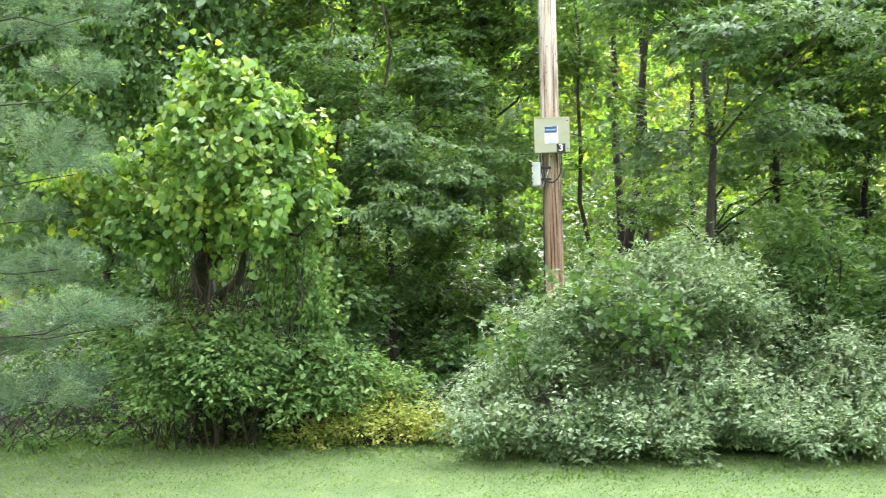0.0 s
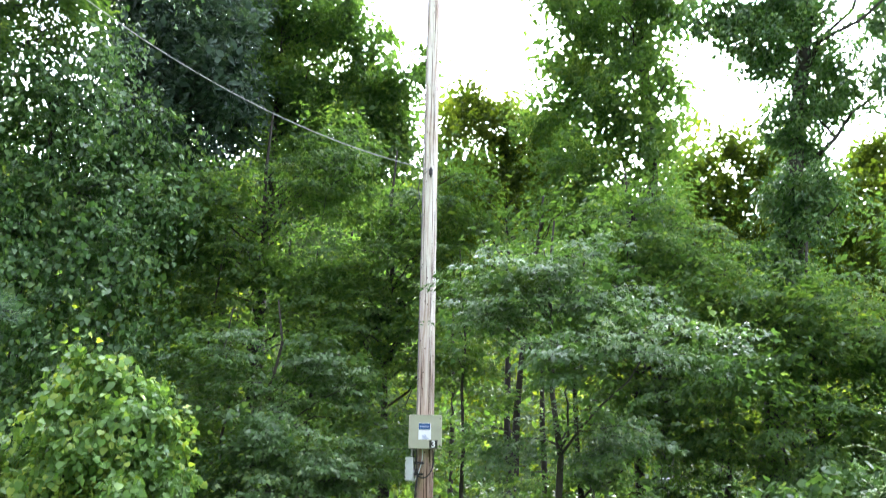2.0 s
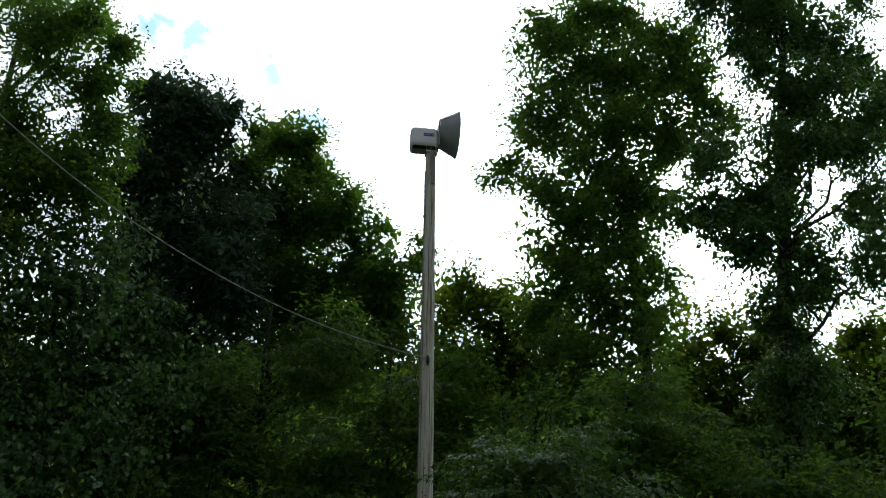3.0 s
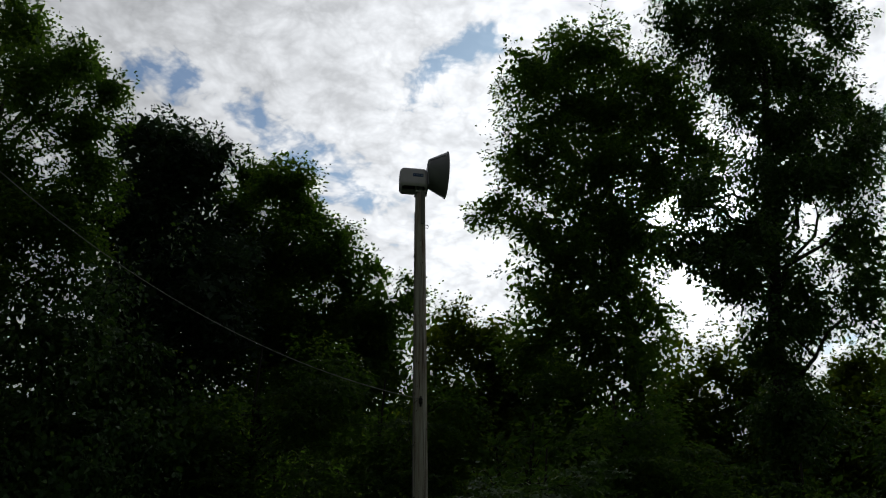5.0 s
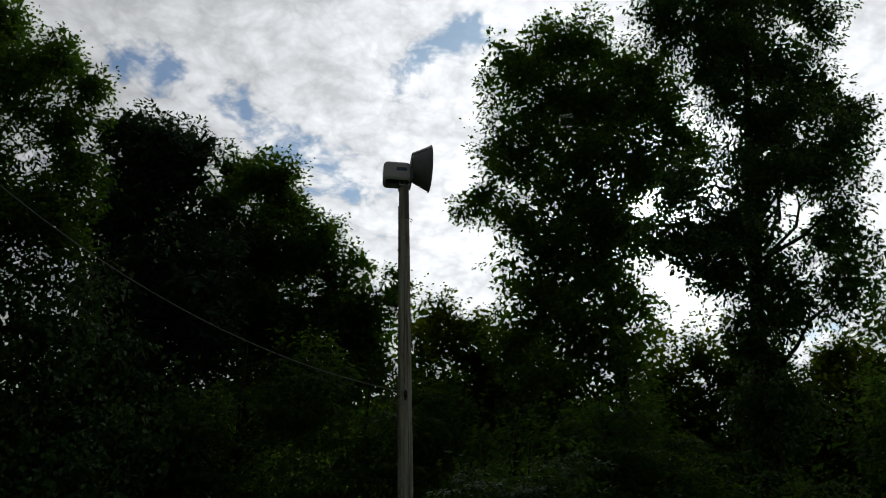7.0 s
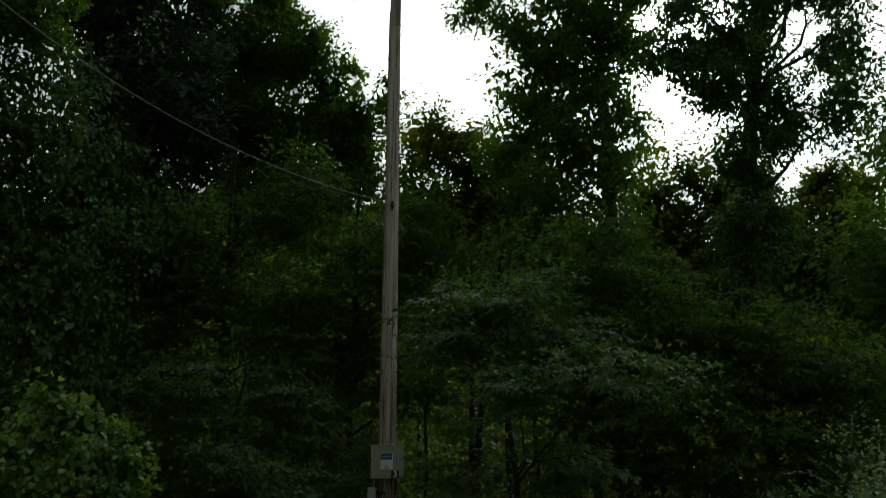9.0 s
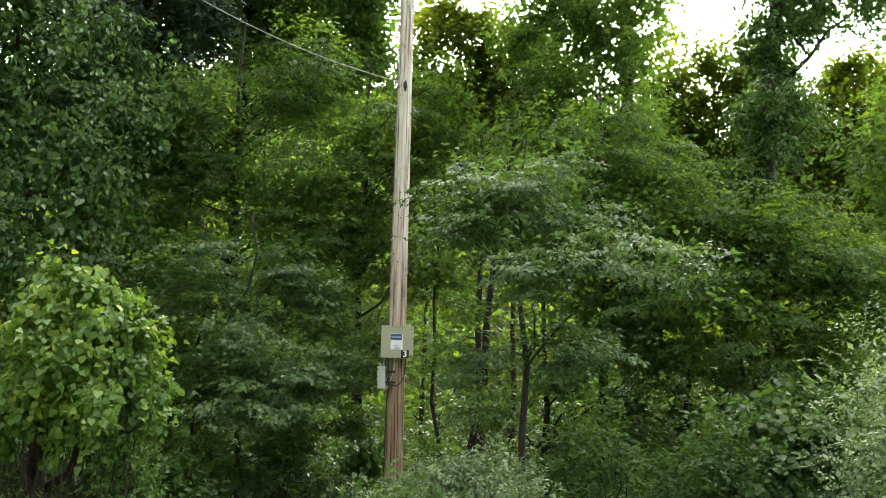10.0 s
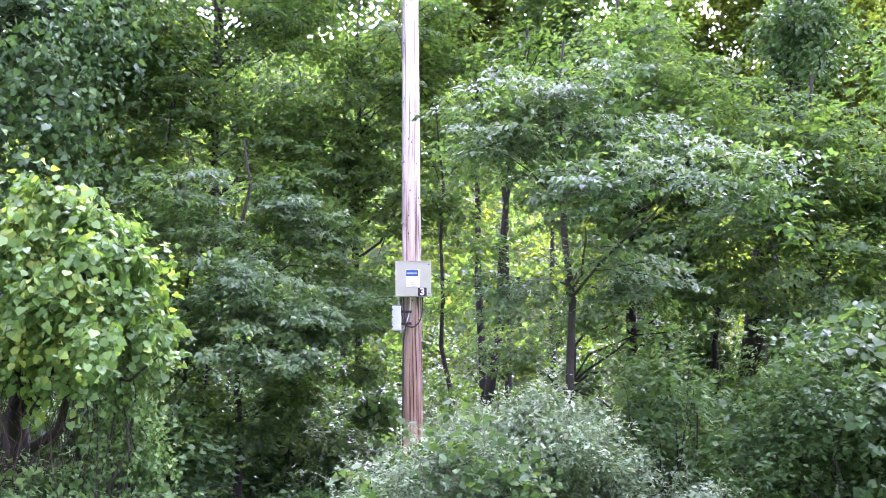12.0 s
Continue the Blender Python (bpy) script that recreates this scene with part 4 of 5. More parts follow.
def build_cables():
    def cable(name, pts, r, mat, label):
        pts = np.array(pts, float)
        # smooth curve through the points
        out = []
        for i in range(len(pts) - 1):
            p0, p1, p2, p3 = pts[max(i - 1, 0)], pts[i], pts[i + 1], pts[min(i + 2, len(pts) - 1)]
            for t in np.linspace(0, 1, 8, endpoint=i == len(pts) - 2):
                out.append(0.5 * (2 * p1 + (p2 - p0) * t + (2 * p0 - 5 * p1 + 4 * p2 - p3) * t * t + (3 * p1 - p0 - 3 * p2 + p3) * t ** 3))
        v, l, s = tubes([[(p, r) for p in out]], 7)
        ob = mesh_object(name, v, l, s, mat, smooth=True)
        tagged(ob, label, "cable")
    cable("black_cable", [(-0.2, -0.18, 3.1), (-0.2, -0.2, 2.9), (-0.17, -0.2, 2.72), (-0.12, -0.21, 2.62), (0.0, -0.22, 2.59), (0.09, -0.2, 2.66), (0.15, -0.17, 2.8), (0.17, -0.16, 3.1)],
          0.012, M_RUBBER, "black cable looping across the pole under the cabinet")
    cable("black_cable", [(-0.16, -0.18, 3.1), (-0.15, -0.2, 2.85), (-0.13, -0.2, 2.6), (-0.16, -0.17, 2.3), (-0.17, -0.15, 1.5), (-0.175, -0.14, 0.2), (-0.18, -0.13, -1.25)],
          0.014, M_RUBBER, "black cable running down the pole into the ground")
    cable("grey_conduit", [(-0.24, -0.16, 3.1), (-0.24, -0.16, 2.97)], 0.02, M_GALV, "short grey conduit between the cabinet and the switch box")
    cable("black_cable", [(-0.225, -0.15, 2.6), (-0.21, -0.17, 2.5), (-0.16, -0.19, 2.56), (-0.1, -0.2, 2.7), (-0.05, -0.2, 2.9), (-0.04, -0.19, 3.1)],
          0.009, M_GREYBOX, "thin grey cable bowed between the switch box and the cabinet")


def build_service_wire():
    """Twisted service wire that sags from the siren pole to a pole beside the road."""
    U = np.linspace(0, 0.62, 60)
    mid = np.stack([-0.02 - 17.46 * U, -0.22 - 7.03 * U, 8.62 + 0.88 * U + 13.55 * U ** 2], 1)
    paths = []
    for ph in (0.0, 2.1, 4.2):
        a = np.linspace(0, 90, len(U)) + ph
        paths.append([(p + 0.006 * np.array((math.cos(w), 0, math.sin(w))), 0.0065) for p, w in zip(mid, a)])
    v, l, s = tubes(paths, 5)
    ob = mesh_object("service_wire", v, l, s, M_WIRE, smooth=True)
    tagged(ob, "twisted grey overhead service wire sagging from the wooden pole", "wire")
    end = mid[-1]
    root = empty("roadside_pole", (end[0] - 0.15, end[1], -0.2))
    tagged(root, "plain wooden utility pole beside the road", "utility pole")
    bm = bmesh.new()
    lathe(bm, [(0.19, 0.0), (0.12, end[2] + 0.7), (0.0, end[2] + 0.7)], 16)
    part("shaft", bm, M_POLE, root, smooth=True)


build_pole()
build_siren()
build_cabinet()
build_disconnect()
build_cables()
build_service_wire()

# ---- the edge of the wood ----
# broad silvery bush in front of the pole, with a lower shoulder
shrub("silvery_bush", 11, (0.7, -4.6), spread_out(-4.7, 1.1, [(0.7, 0.6, 1.28, 0.89), (-0.3, 0.4, 0.89, 0.76), (1.3, 1.1, 0.74, 0.48), (0.1, 1.0, 0.54, 0.38), (1.9, 0.6, 0.74, 0.68), (-1.0, -0.2, 0.75, 0.62), (0.4, -0.5, 1.22, 0.75), (1.7, -0.4, 1.01, 0.82), (-1.2, -0.7, 0.62, 0.41), (2.6, -0.3, 0.67, 0.61), (1.4, -1.0, 0.94, 0.38), (-0.0, -1.0, 0.95, 0.34)])
      + [(-1.0, -5.55, -0.62, 0.62, 0.5, 0.42), (-0.2, -5.6, -0.5, 0.75, 0.6, 0.5), (0.8, -5.65, -0.45, 0.8, 0.6, 0.52), (1.8, -5.6, -0.5, 0.8, 0.6, 0.5)],
      2600, 32, 0.069, "narrow", M_SILVER, "broad rounded autumn olive bush with small silvery green leaves", stems=70, spread=0.24, flat=0.5, up=0.9, droop=0.15, sprigs=240, sprig_len=0.45, sprig_up=0.9, sprig_size=0.06, shell=0.8, core=0.2, core_size=1.1, lump=14, lift=0.15, bark=M_PALE_BARK, fine=True)
shrub("silvery_bush", 12, (3.4, -5.2), spread_out(-5.2, 1.1, [(2.9, -0.0, 0.64, 0.39), (2.8, -0.6, 0.77, 0.52), (3.4, -0.2, 0.57, 0.52), (4.6, -0.5, 0.9, 0.6)]) + [(2.7, -5.75, -0.5, 0.75, 0.55, 0.48)],
      700, 32, 0.066, "narrow", M_SILVER, "low spreading bush with small grey-green leaves", stems=20, spread=0.32, up=0.8, droop=0.25, sprigs=80, sprig_len=0.4, shell=0.7, core=0.2, core_size=1.1, lump=14, lift=0.0, bark=M_PALE_BARK, fine=True)
shrub("silvery_bush", 13, (6.0, -6.4), [(6.0, -6.4, 1.7, 1.0, 1.0, 1.9), (6.3, -6.6, 0.0, 1.4, 1.2, 1.4)],
      700, 26, 0.062, "kite", M_SILVER, "tall silvery autumn olive bush at the edge of the wood", stems=24, spread=0.4, up=0.8, droop=0.25, sprigs=160, sprig_len=0.5, shell=0.6, core=0.16, core_size=1.5, lump=8, bark=M_PALE_BARK)
# broad-leaved vine shoots that climb over the big bush
shrub("bush_vine", 14, (-0.6, -5.2), [(-0.1, -5.4, 1.0, 0.6, 0.35, 0.3), (-1.0, -5.5, 0.4, 0.3, 0.3, 0.3), (0.6, -5.8, 0.5, 0.4, 0.25, 0.3), (0.3, -5.7, 0.8, 0.3, 0.2, 0.2)],
      90, 7, 0.085, "grape", M_MAPLE, "pale green broad-leaved vine climbing over the silvery bush", "vine", stems=4, stem_r=0.006, spread=0.38, core=0)

# vine-draped tree on the left of the lawn's end
tree("vine_draped_tree", 21, (-4.95, -4.1), 3.4, 0.24,
     spread_out(-4.7, 0.6, [(-4.4, 3.2, 0.74, 0.56), (-5.0, 2.8, 0.67, 0.56), (-3.9, 2.9, 0.6, 0.53), (-4.4, 2.4, 0.85, 0.63), (-3.7, 2.3, 0.46, 0.35), (-3.3, 2.3, 0.35, 0.25), (-5.7, 2.4, 0.43, 0.32), (-6.2, 2.3, 0.39, 0.2), (-5.3, 1.9, 0.29, 0.32), (-4.1, 1.8, 0.28, 0.28), (-4.0, 3.4, 0.35, 0.28), (-4.8, 3.5, 0.39, 0.28)]),
     260, 16, 0.09, "heart", M_VINE, "small dead tree buried under bright green grape vine leaves", limbs=8, spread=0.34, flat=0.7, up=0.5, droop=0.5, shell=0.85, core=0.9, core_size=1.1, core_r=0.8,
     skin=(17000, 0.1, "grape", 150, 0.7), split=True)
shrub("vine_curtain", 22, (-3.7, -4.4), [(-3.7, -4.4, 1.35, 0.3, 0.3, 0.85), (-3.45, -4.3, 0.6, 0.3, 0.3, 0.6)],
      200, 18, 0.06, "heart", M_SHRUB, "hanging curtain of small-leaved vines", "vine", stems=14, spread=0.3, droop=0.7, up=0.2, core=0.08, lift=-0.6)
shrub("leafy_shrub", 23, (-4.4, -4.5), [(-4.55, -4.8, 0.3, 0.95, 0.7, 0.6), (-5.2, -4.95, 0.15, 0.5, 0.4, 0.55, 1.5), (-3.5, -4.5, -0.05, 0.85, 0.7, 0.6), (-2.75, -4.0, -0.5, 0.7, 0.6, 0.55)],
      820, 22, 0.074, "ovate", M_SHRUB, "leafy green shrub under the vine-draped tree", stems=8, stem_r=0.007, spread=0.42, flat=0.2, up=1.0, droop=0.35, clear_foot=0.4, lump=5, core=0.12)
# leafy fill added to stand for the dark hollow behind the shrubs
shrub("leafy_shrub", 27, (-4.2, -3.7), [(-4.6, -3.5, -0.5, 1.0, 0.4, 0.5), (-3.0, -3.4, -0.5, 0.9, 0.4, 0.5)],
      260, 18, 0.08, "kite", M_DARK, "dark low leaf fill added behind the shrubs to stand for shade", "undergrowth", stems=20, spread=0.34, flat=0.4, up=0.6, core=0.15)
shrub("leafy_shrub", 25, (-6.6, -2.6), [(-6.4, -2.4, -0.5, 1.4, 0.8, 0.6), (-8.4, -2.6, -0.4, 1.4, 0.8, 0.8)],
      300, 20, 0.08, "kite", M_DARK, "dark shaded undergrowth beneath the pine", "undergrowth", stems=24, stem_r=0.007, spread=0.36, flat=0.4, up=0.7)
shrub("leafy_shrub", 26, (-7.4, -4.3), [(-7.4, -4.0, -0.5, 1.6, 0.5, 0.5), (-5.6, -3.9, -0.55, 0.8, 0.4, 0.45), (-8.9, -4.3, -0.4, 0.8, 0.5, 0.6)],
      170, 16, 0.07, "kite", M_DARK, "dark low brush under the pine boughs", "undergrowth", stems=24, stem_r=0.006, spread=0.34, flat=0.4, up=0.6, core=0.15)
shrub("yellow_weed_patch", 24, (-2.7, -4.5), [(-3.3, -4.5, -0.78, 0.55, 0.22, 0.15), (-2.6, -4.5, -0.70, 0.6, 0.26, 0.2), (-1.9, -4.5, -0.66, 0.45, 0.26, 0.22)],
      420, 16, 0.05, "kite", M_YELLOW, "low yellow-green weeds along the end of the lawn", "weeds", stems=40, spread=0.24, stem_r=0.006, sprigs=20, sprig_len=0.2, core=0)

# small maples left of the pole with flat layered sprays
tree("young_maple", 31, (-2.9, 0.4), 6.0, 0.09,
     [(-2.5, -1.3, 2.15, 0.95, 0.8, 0.2), (-2.9, -0.9, 3.2, 1.0, 0.9, 0.45), (-2.4, -0.7, 2.75, 1.2, 1.0, 0.4), (-1.2, 0.2, 2.9, 1.0, 0.9, 0.5), (-3.6, 0, 4.4, 1.2, 1.0, 1.0), (-2.0, 0.6, 4.6, 1.2, 1.0, 1.0)],
     260, 20, 0.11, "star", M_MAPLE, "young maple with flat layered sprays of green leaves", limbs=16, spread=0.62, flat=0.12, up=1.1, droop=0.35, shell=0.2, core=0.05, split=True, layers=(150, 0.95, 205))
# maple right of the pole
tree("young_maple", 32, (1.95, -3.0), 6.6, 0.085,
     [(1.85, -4.6, 4.15, 0.75, 0.55, 0.45), (3.5, -5.1, 4.2, 0.85, 0.6, 0.4), (1.1, -3.4, 5.3, 1.0, 0.9, 0.9), (2.2, -3.2, 5.7, 1.1, 0.9, 0.8), (1.1, -3.0, 2.9, 0.5, 0.5, 0.3), (2.7, -3.4, 3.3, 0.8, 0.7, 0.6), (2.9, -3.6, 4.8, 0.9, 0.7, 0.5)],
     220, 20, 0.11, "star", M_MAPLE, "slender maple with layered light green leaves behind the bush", limbs=16, spread=0.6, flat=0.12, up=1.1, droop=0.35, shell=0.2, core=0.05, split=True, layers=(130, 0.9, 205))

# low spreading maples in the shade behind the bushes
tree("young_maple", 33, (3.05, 1.0), 7.5, 0.09,
     [(1.9, 0.8, 2.3, 0.8, 0.8, 0.45), (3.1, 0.5, 2.9, 1.1, 0.9, 0.45), (4.4, 0.4, 2.0, 1.1, 0.8, 0.55), (2.5, 0.5, 1.1, 1.0, 0.8, 0.5), (5.0, 0.3, 3.2, 1.1, 0.8, 0.5), (3.9, 0.4, 0.6, 1.1, 0.8, 0.5), (0.9, 1.4, 1.3, 0.6, 0.7, 0.4)],
     180, 22, 0.105, "kite", M_FOREST, "low maple with flat sprays in the shade of the wood", limbs=9, spread=0.6, flat=0.12, up=1.1, droop=0.35, shell=0.2, core=0.08, split=True, layers=(120, 0.9, 195))
tree("young_maple", 34, (6.6, -0.4), 4.4, 0.06,
     [(5.9, -0.8, 1.5, 1.0, 0.8, 0.5), (7.3, -0.7, 2.3, 1.1, 0.8, 0.5), (6.3, -0.8, 3.0, 1.1, 0.8, 0.5), (7.9, -0.6, 1.1, 1.2, 0.8, 0.5), (6.6, -0.8, 0.4, 1.3, 0.8, 0.5), (9.2, -0.4, 1.8, 1.1, 0.8, 0.6)],
     160, 22, 0.105, "kite", M_FOREST, "low maple with flat sprays in the shade of the wood", limbs=10, spread=0.6, flat=0.12, up=1.1, droop=0.35, shell=0.2, core=0.08, split=True, layers=(110, 0.9, 195))
tree("young_maple", 35, (-3.6, 1.2), 3.8, 0.05,
     [(-4.4, 0.6, 1.5, 1.0, 0.7, 0.4), (-3.2, 0.5, 0.9, 1.0, 0.7, 0.4), (-2.2, 0.8, 1.7, 0.9, 0.7, 0.4), (-4.0, 0.4, 2.5, 1.1, 0.7, 0.4), (-0.8, 1.0, 2.0, 0.6, 0.7, 0.4), (-1.2, 1.2, 0.6, 0.7, 0.7, 0.4)],
     140, 22, 0.105, "kite", M_FOREST, "low maple with flat sprays in the shade of the wood", limbs=10, spread=0.6, flat=0.12, up=1.1, droop=0.35, shell=0.2, core=0.08, split=True, layers=(100, 0.9, 195))

# shrubs right of the big bush
shrub("leafy_shrub", 41, (2.9, -4.0), [(2.8, -4.0, 1.0, 0.7, 0.6, 1.3), (3.3, -3.9, 0.0, 0.9, 0.7, 1.0)],
      300, 22, 0.095, "ovate", M_MAPLE, "upright green shrub behind the silvery bush", stems=16, spread=0.36, flat=0.4, up=0.8)
shrub("leafy_shrub", 42, (4.6, -4.8), [(4.4, -4.9, 1.4, 0.8, 0.7, 0.75), (4.9, -4.8, 0.4, 1.1, 0.8, 0.9), (3.9, -4.8, 0.7, 0.5, 0.6, 0.6)],
      430, 24, 0.08, "kite", M_MAPLE, "light green shrub at the edge of the wood", stems=18, spread=0.36, flat=0.4, up=0.8, lump=5, core=0.05)
shrub("grape_tangle", 43, (5.5, -4.9), [(5.3, -5.1, 0.6, 0.9, 0.6, 1.0), (6.2, -4.6, 1.4, 0.9, 0.6, 1.0), (5.6, -4.4, 2.0, 1.0, 0.7, 0.6)],
      330, 14, 0.115, "grape", M_MAPLE, "tangle of large-leaved grape vine over a shrub", "vine", stems=14, spread=0.38, droop=0.6, up=0.3)

# ---- forest trees ----
tree("tall_ash", 51, (-10.6, 0.5), 20.5, 0.2,
     spread_out(0, 1, [(-10.6, 19.1, 0.73, 1.39), (-9.4, 17.9, 0.57, 1.01), (-8.3, 17.6, 0.54, 0.89), (-7.6, 16.5, 0.39, 0.75), (-9.6, 16.6, 0.89, 1.34), (-8.4, 15.7, 0.74, 1.09), (-7.8, 14.5, 0.59, 0.94), (-9.6, 14.1, 1.03, 1.35), (-8.4, 13.2, 1.01, 1.12), (-9.5, 12.0, 1.1, 1.36)]),
     800, 36, 0.112, "kite", M_FOREST, "tall slender tree with an airy light green crown", limbs=34, spread=0.7, shell=0.3, twigs=1, core=0.16, core_size=1.8, lump=9, lift=0.4, fine=True)
tree("dark_pine", 52, (-7.6, 4.0), 18.6, 0.28,
     spread_out(4, 1.6, [(-7.4, 18.7, 0.76, 0.84), (-8.4, 18.3, 0.53, 0.72), (-6.5, 18.0, 0.63, 0.86), (-7.4, 17.1, 1.55, 1.26), (-7.8, 15.5, 1.73, 1.58), (-6.3, 15.8, 0.95, 1.81), (-7.0, 13.4, 2.26, 2.0), (-5.4, 12.7, 1.04, 1.94), (-7.1, 10.6, 2.4, 2.25)]),
     1500, 24, 0.158, "narrow", M_PINE, "tall dark pine with a dense crown", limbs=34, spread=0.62, shell=0.5, up=0.3, core=0.34, core_size=1.9, core_r=0.82, lump=10, lift=0.6, fine=True)
tree("forest_tree", 53, (-4.3, 6.0), 17.5, 0.2,
     spread_out(6, 1.3, [(-5.1, 18.4, 0.75, 1.03), (-5.7, 17.4, 0.62, 0.99), (-4.1, 17.7, 0.8, 1.23), (-3.4, 16.8, 0.67, 1.08), (-4.4, 15.9, 1.55, 1.46), (-2.8, 15.6, 0.77, 1.24), (-2.0, 14.3, 0.64, 1.18), (-1.4, 15.1, 0.22, 0.8), (-2.9, 13.6, 1.48, 1.53), (-1.3, 13.1, 0.82, 1.12), (-0.4, 14.2, 0.3, 0.82), (-0.6, 12.7, 0.57, 1.1), (-4.7, 13.6, 1.8, 2.12), (-2.3, 11.4, 2.05, 1.76)]),
     1750, 32, 0.112, "kite", M_FOREST, "tall leafy tree with a sloping green crown", limbs=40, spread=0.66, shell=0.5, core=0.36, core_size=1.9, core_r=0.84, lump=11, lift=0.8, fine=True)
tree("vine_wall_tree", 54, (-8.6, 1.6), 11.0, 0.18,
     [(-8.6, 1.4, 11.0, 1.9, 1.3, 2.0), (-8.6, 1.4, 8.2, 2.1, 1.4, 3.0), (-7.0, 1.0, 5.6, 1.5, 1.3, 3.4), (-10.3, 0.6, 6.0, 1.8, 1.4, 4.6), (-8.5, 0.6, 3.0, 2.0, 1.2, 2.4), (-6.2, 1.8, 9.0, 1.2, 1.2, 1.8)],
     420, 26, 0.13, "kite", M_DARK, "tree hidden under a wall of dark green hanging vines", limbs=30, spread=0.7, flat=0.9, up=0.2, droop=0.7, shell=0.7, core=1.1, core_size=1.4, lump=8, lump_flat=1.7, lift=-0.5,
     skin=(16000, 0.13, "heart", 200, 1.3), layers=(330, 0.85, 210))
tree("forest_maple", 55, (-3.9, 3.2), 11.5, 0.13,
     [(-4.6, 2.8, 8.6, 1.6, 1.4, 1.6), (-3.2, 2.8, 7.0, 1.8, 1.4, 1.4), (-4.9, 2.6, 5.4, 1.4, 1.2, 1.2), (-2.4, 3, 9.6, 1.4, 1.3, 1.4), (-4.6, 2.0, 3.2, 1.3, 1.0, 0.9), (-6.2, 3.6, 7.0, 1.2, 1.1, 1.4), (-5.4, 2.6, 6.8, 1.3, 1.1, 1.3), (-6.0, 3.2, 8.8, 1.4, 1.2, 1.5), (-2.2, 2.6, 4.6, 1.4, 1.1, 0.9)],
     520, 28, 0.125, "kite", M_FOREST, "forest maple with thin layered foliage and dark limbs", limbs=40, spread=0.75, flat=0.2, up=1.0, shell=0.2, twigs=1, core=0.06, layers=(230, 1.15, 165))
tree("forest_maple", 56, (-0.9, 4.2), 11.0, 0.13,
     [(-0.6, 3.6, 8.4, 1.6, 1.4, 1.6), (0.4, 3.8, 6.0, 1.4, 1.3, 1.4), (-1.6, 3.4, 5.6, 1.4, 1.2, 1.2), (0.9, 4.2, 9.6, 1.3, 1.3, 1.2), (-0.8, 3.2, 3.6, 1.2, 1.0, 0.8), (-1.9, 4.0, 7.2, 1.3, 1.2, 1.4), (-1.2, 4.6, 6.6, 1.2, 1.2, 1.2)],
     420, 28, 0.125, "kite", M_FOREST, "forest maple behind the pole with layered foliage", limbs=40, spread=0.75, flat=0.2, up=1.0, shell=0.2, twigs=1, core=0.06, layers=(190, 1.15, 165))
tree("forest_maple", 57, (4.4, 1.4), 9.5, 0.14,
     [(4.6, 1.0, 7.6, 1.7, 1.4, 1.5), (5.6, 0.8, 5.8, 1.6, 1.3, 1.3), (3.4, 0.8, 5.6, 1.3, 1.2, 1.2), (4.6, 0.4, 4.0, 1.3, 1.0, 0.8)],
     420, 28, 0.12, "kite", M_FOREST, "dark forest tree with spreading layered branches", limbs=36, spread=0.75, flat=0.2, up=1.0, shell=0.25, core=0.1, layers=(160, 1.15, 165))
tree("forest_maple", 58, (7.6, 0.2), 7.4, 0.12,
     [(7.4, -0.2, 5.8, 1.6, 1.3, 1.2), (8.9, 0, 5.0, 1.5, 1.3, 1.3), (6.3, -0.6, 4.2, 1.4, 1.1, 1.0), (8.0, -0.4, 3.2, 1.6, 1.1, 1.0)],
     420, 28, 0.115, "kite", M_FOREST, "broad low forest tree with flat green sprays", limbs=36, spread=0.7, flat=0.2, up=1.0, shell=0.25, core=0.1, layers=(160, 1.1, 165))
tree("vine_covered_ash", 59, (5.9, 5.2), 22.6, 0.27,
     spread_out(5, 1.2, [(3.8, 21.8, 1.15, 1.44), (5.4, 23.3, 1.29, 1.38), (6.6, 23.2, 1.09, 1.66), (7.8, 22.5, 0.79, 1.21), (4.9, 20.7, 1.7, 1.51), (6.6, 20.7, 1.72, 1.78), (8.4, 21.0, 1.35, 1.8), (3.0, 19.0, 0.69, 0.81), (2.8, 17.5, 0.74, 0.77), (4.0, 18.6, 1.09, 1.39), (5.8, 18.4, 1.64, 1.86), (7.6, 18.4, 1.46, 1.87), (9.1, 19.3, 0.84, 1.45), (3.3, 16.0, 0.77, 0.93), (4.7, 16.0, 1.47, 1.69), (6.4, 16.2, 1.31, 1.71), (4.1, 14.0, 1.32, 1.55), (5.6, 14.1, 1.25, 1.76), (6.8, 14.1, 0.58, 1.16), (3.5, 12.6, 1.12, 1.26), (5.1, 11.9, 1.5, 1.59), (6.3, 11.9, 0.72, 1.42), (4.1, 9.9, 1.66, 1.79), (5.7, 9.5, 1.5, 1.76)]),
     2250, 32, 0.116, "kite", M_FOREST, "tall ash with vines thick on its trunk and a feathery crown", limbs=60, spread=0.66, shell=0.5, lean=(0.3, 0), core=0.3, core_size=1.9, core_r=0.84, lump=11, lift=0.5, fine=True)
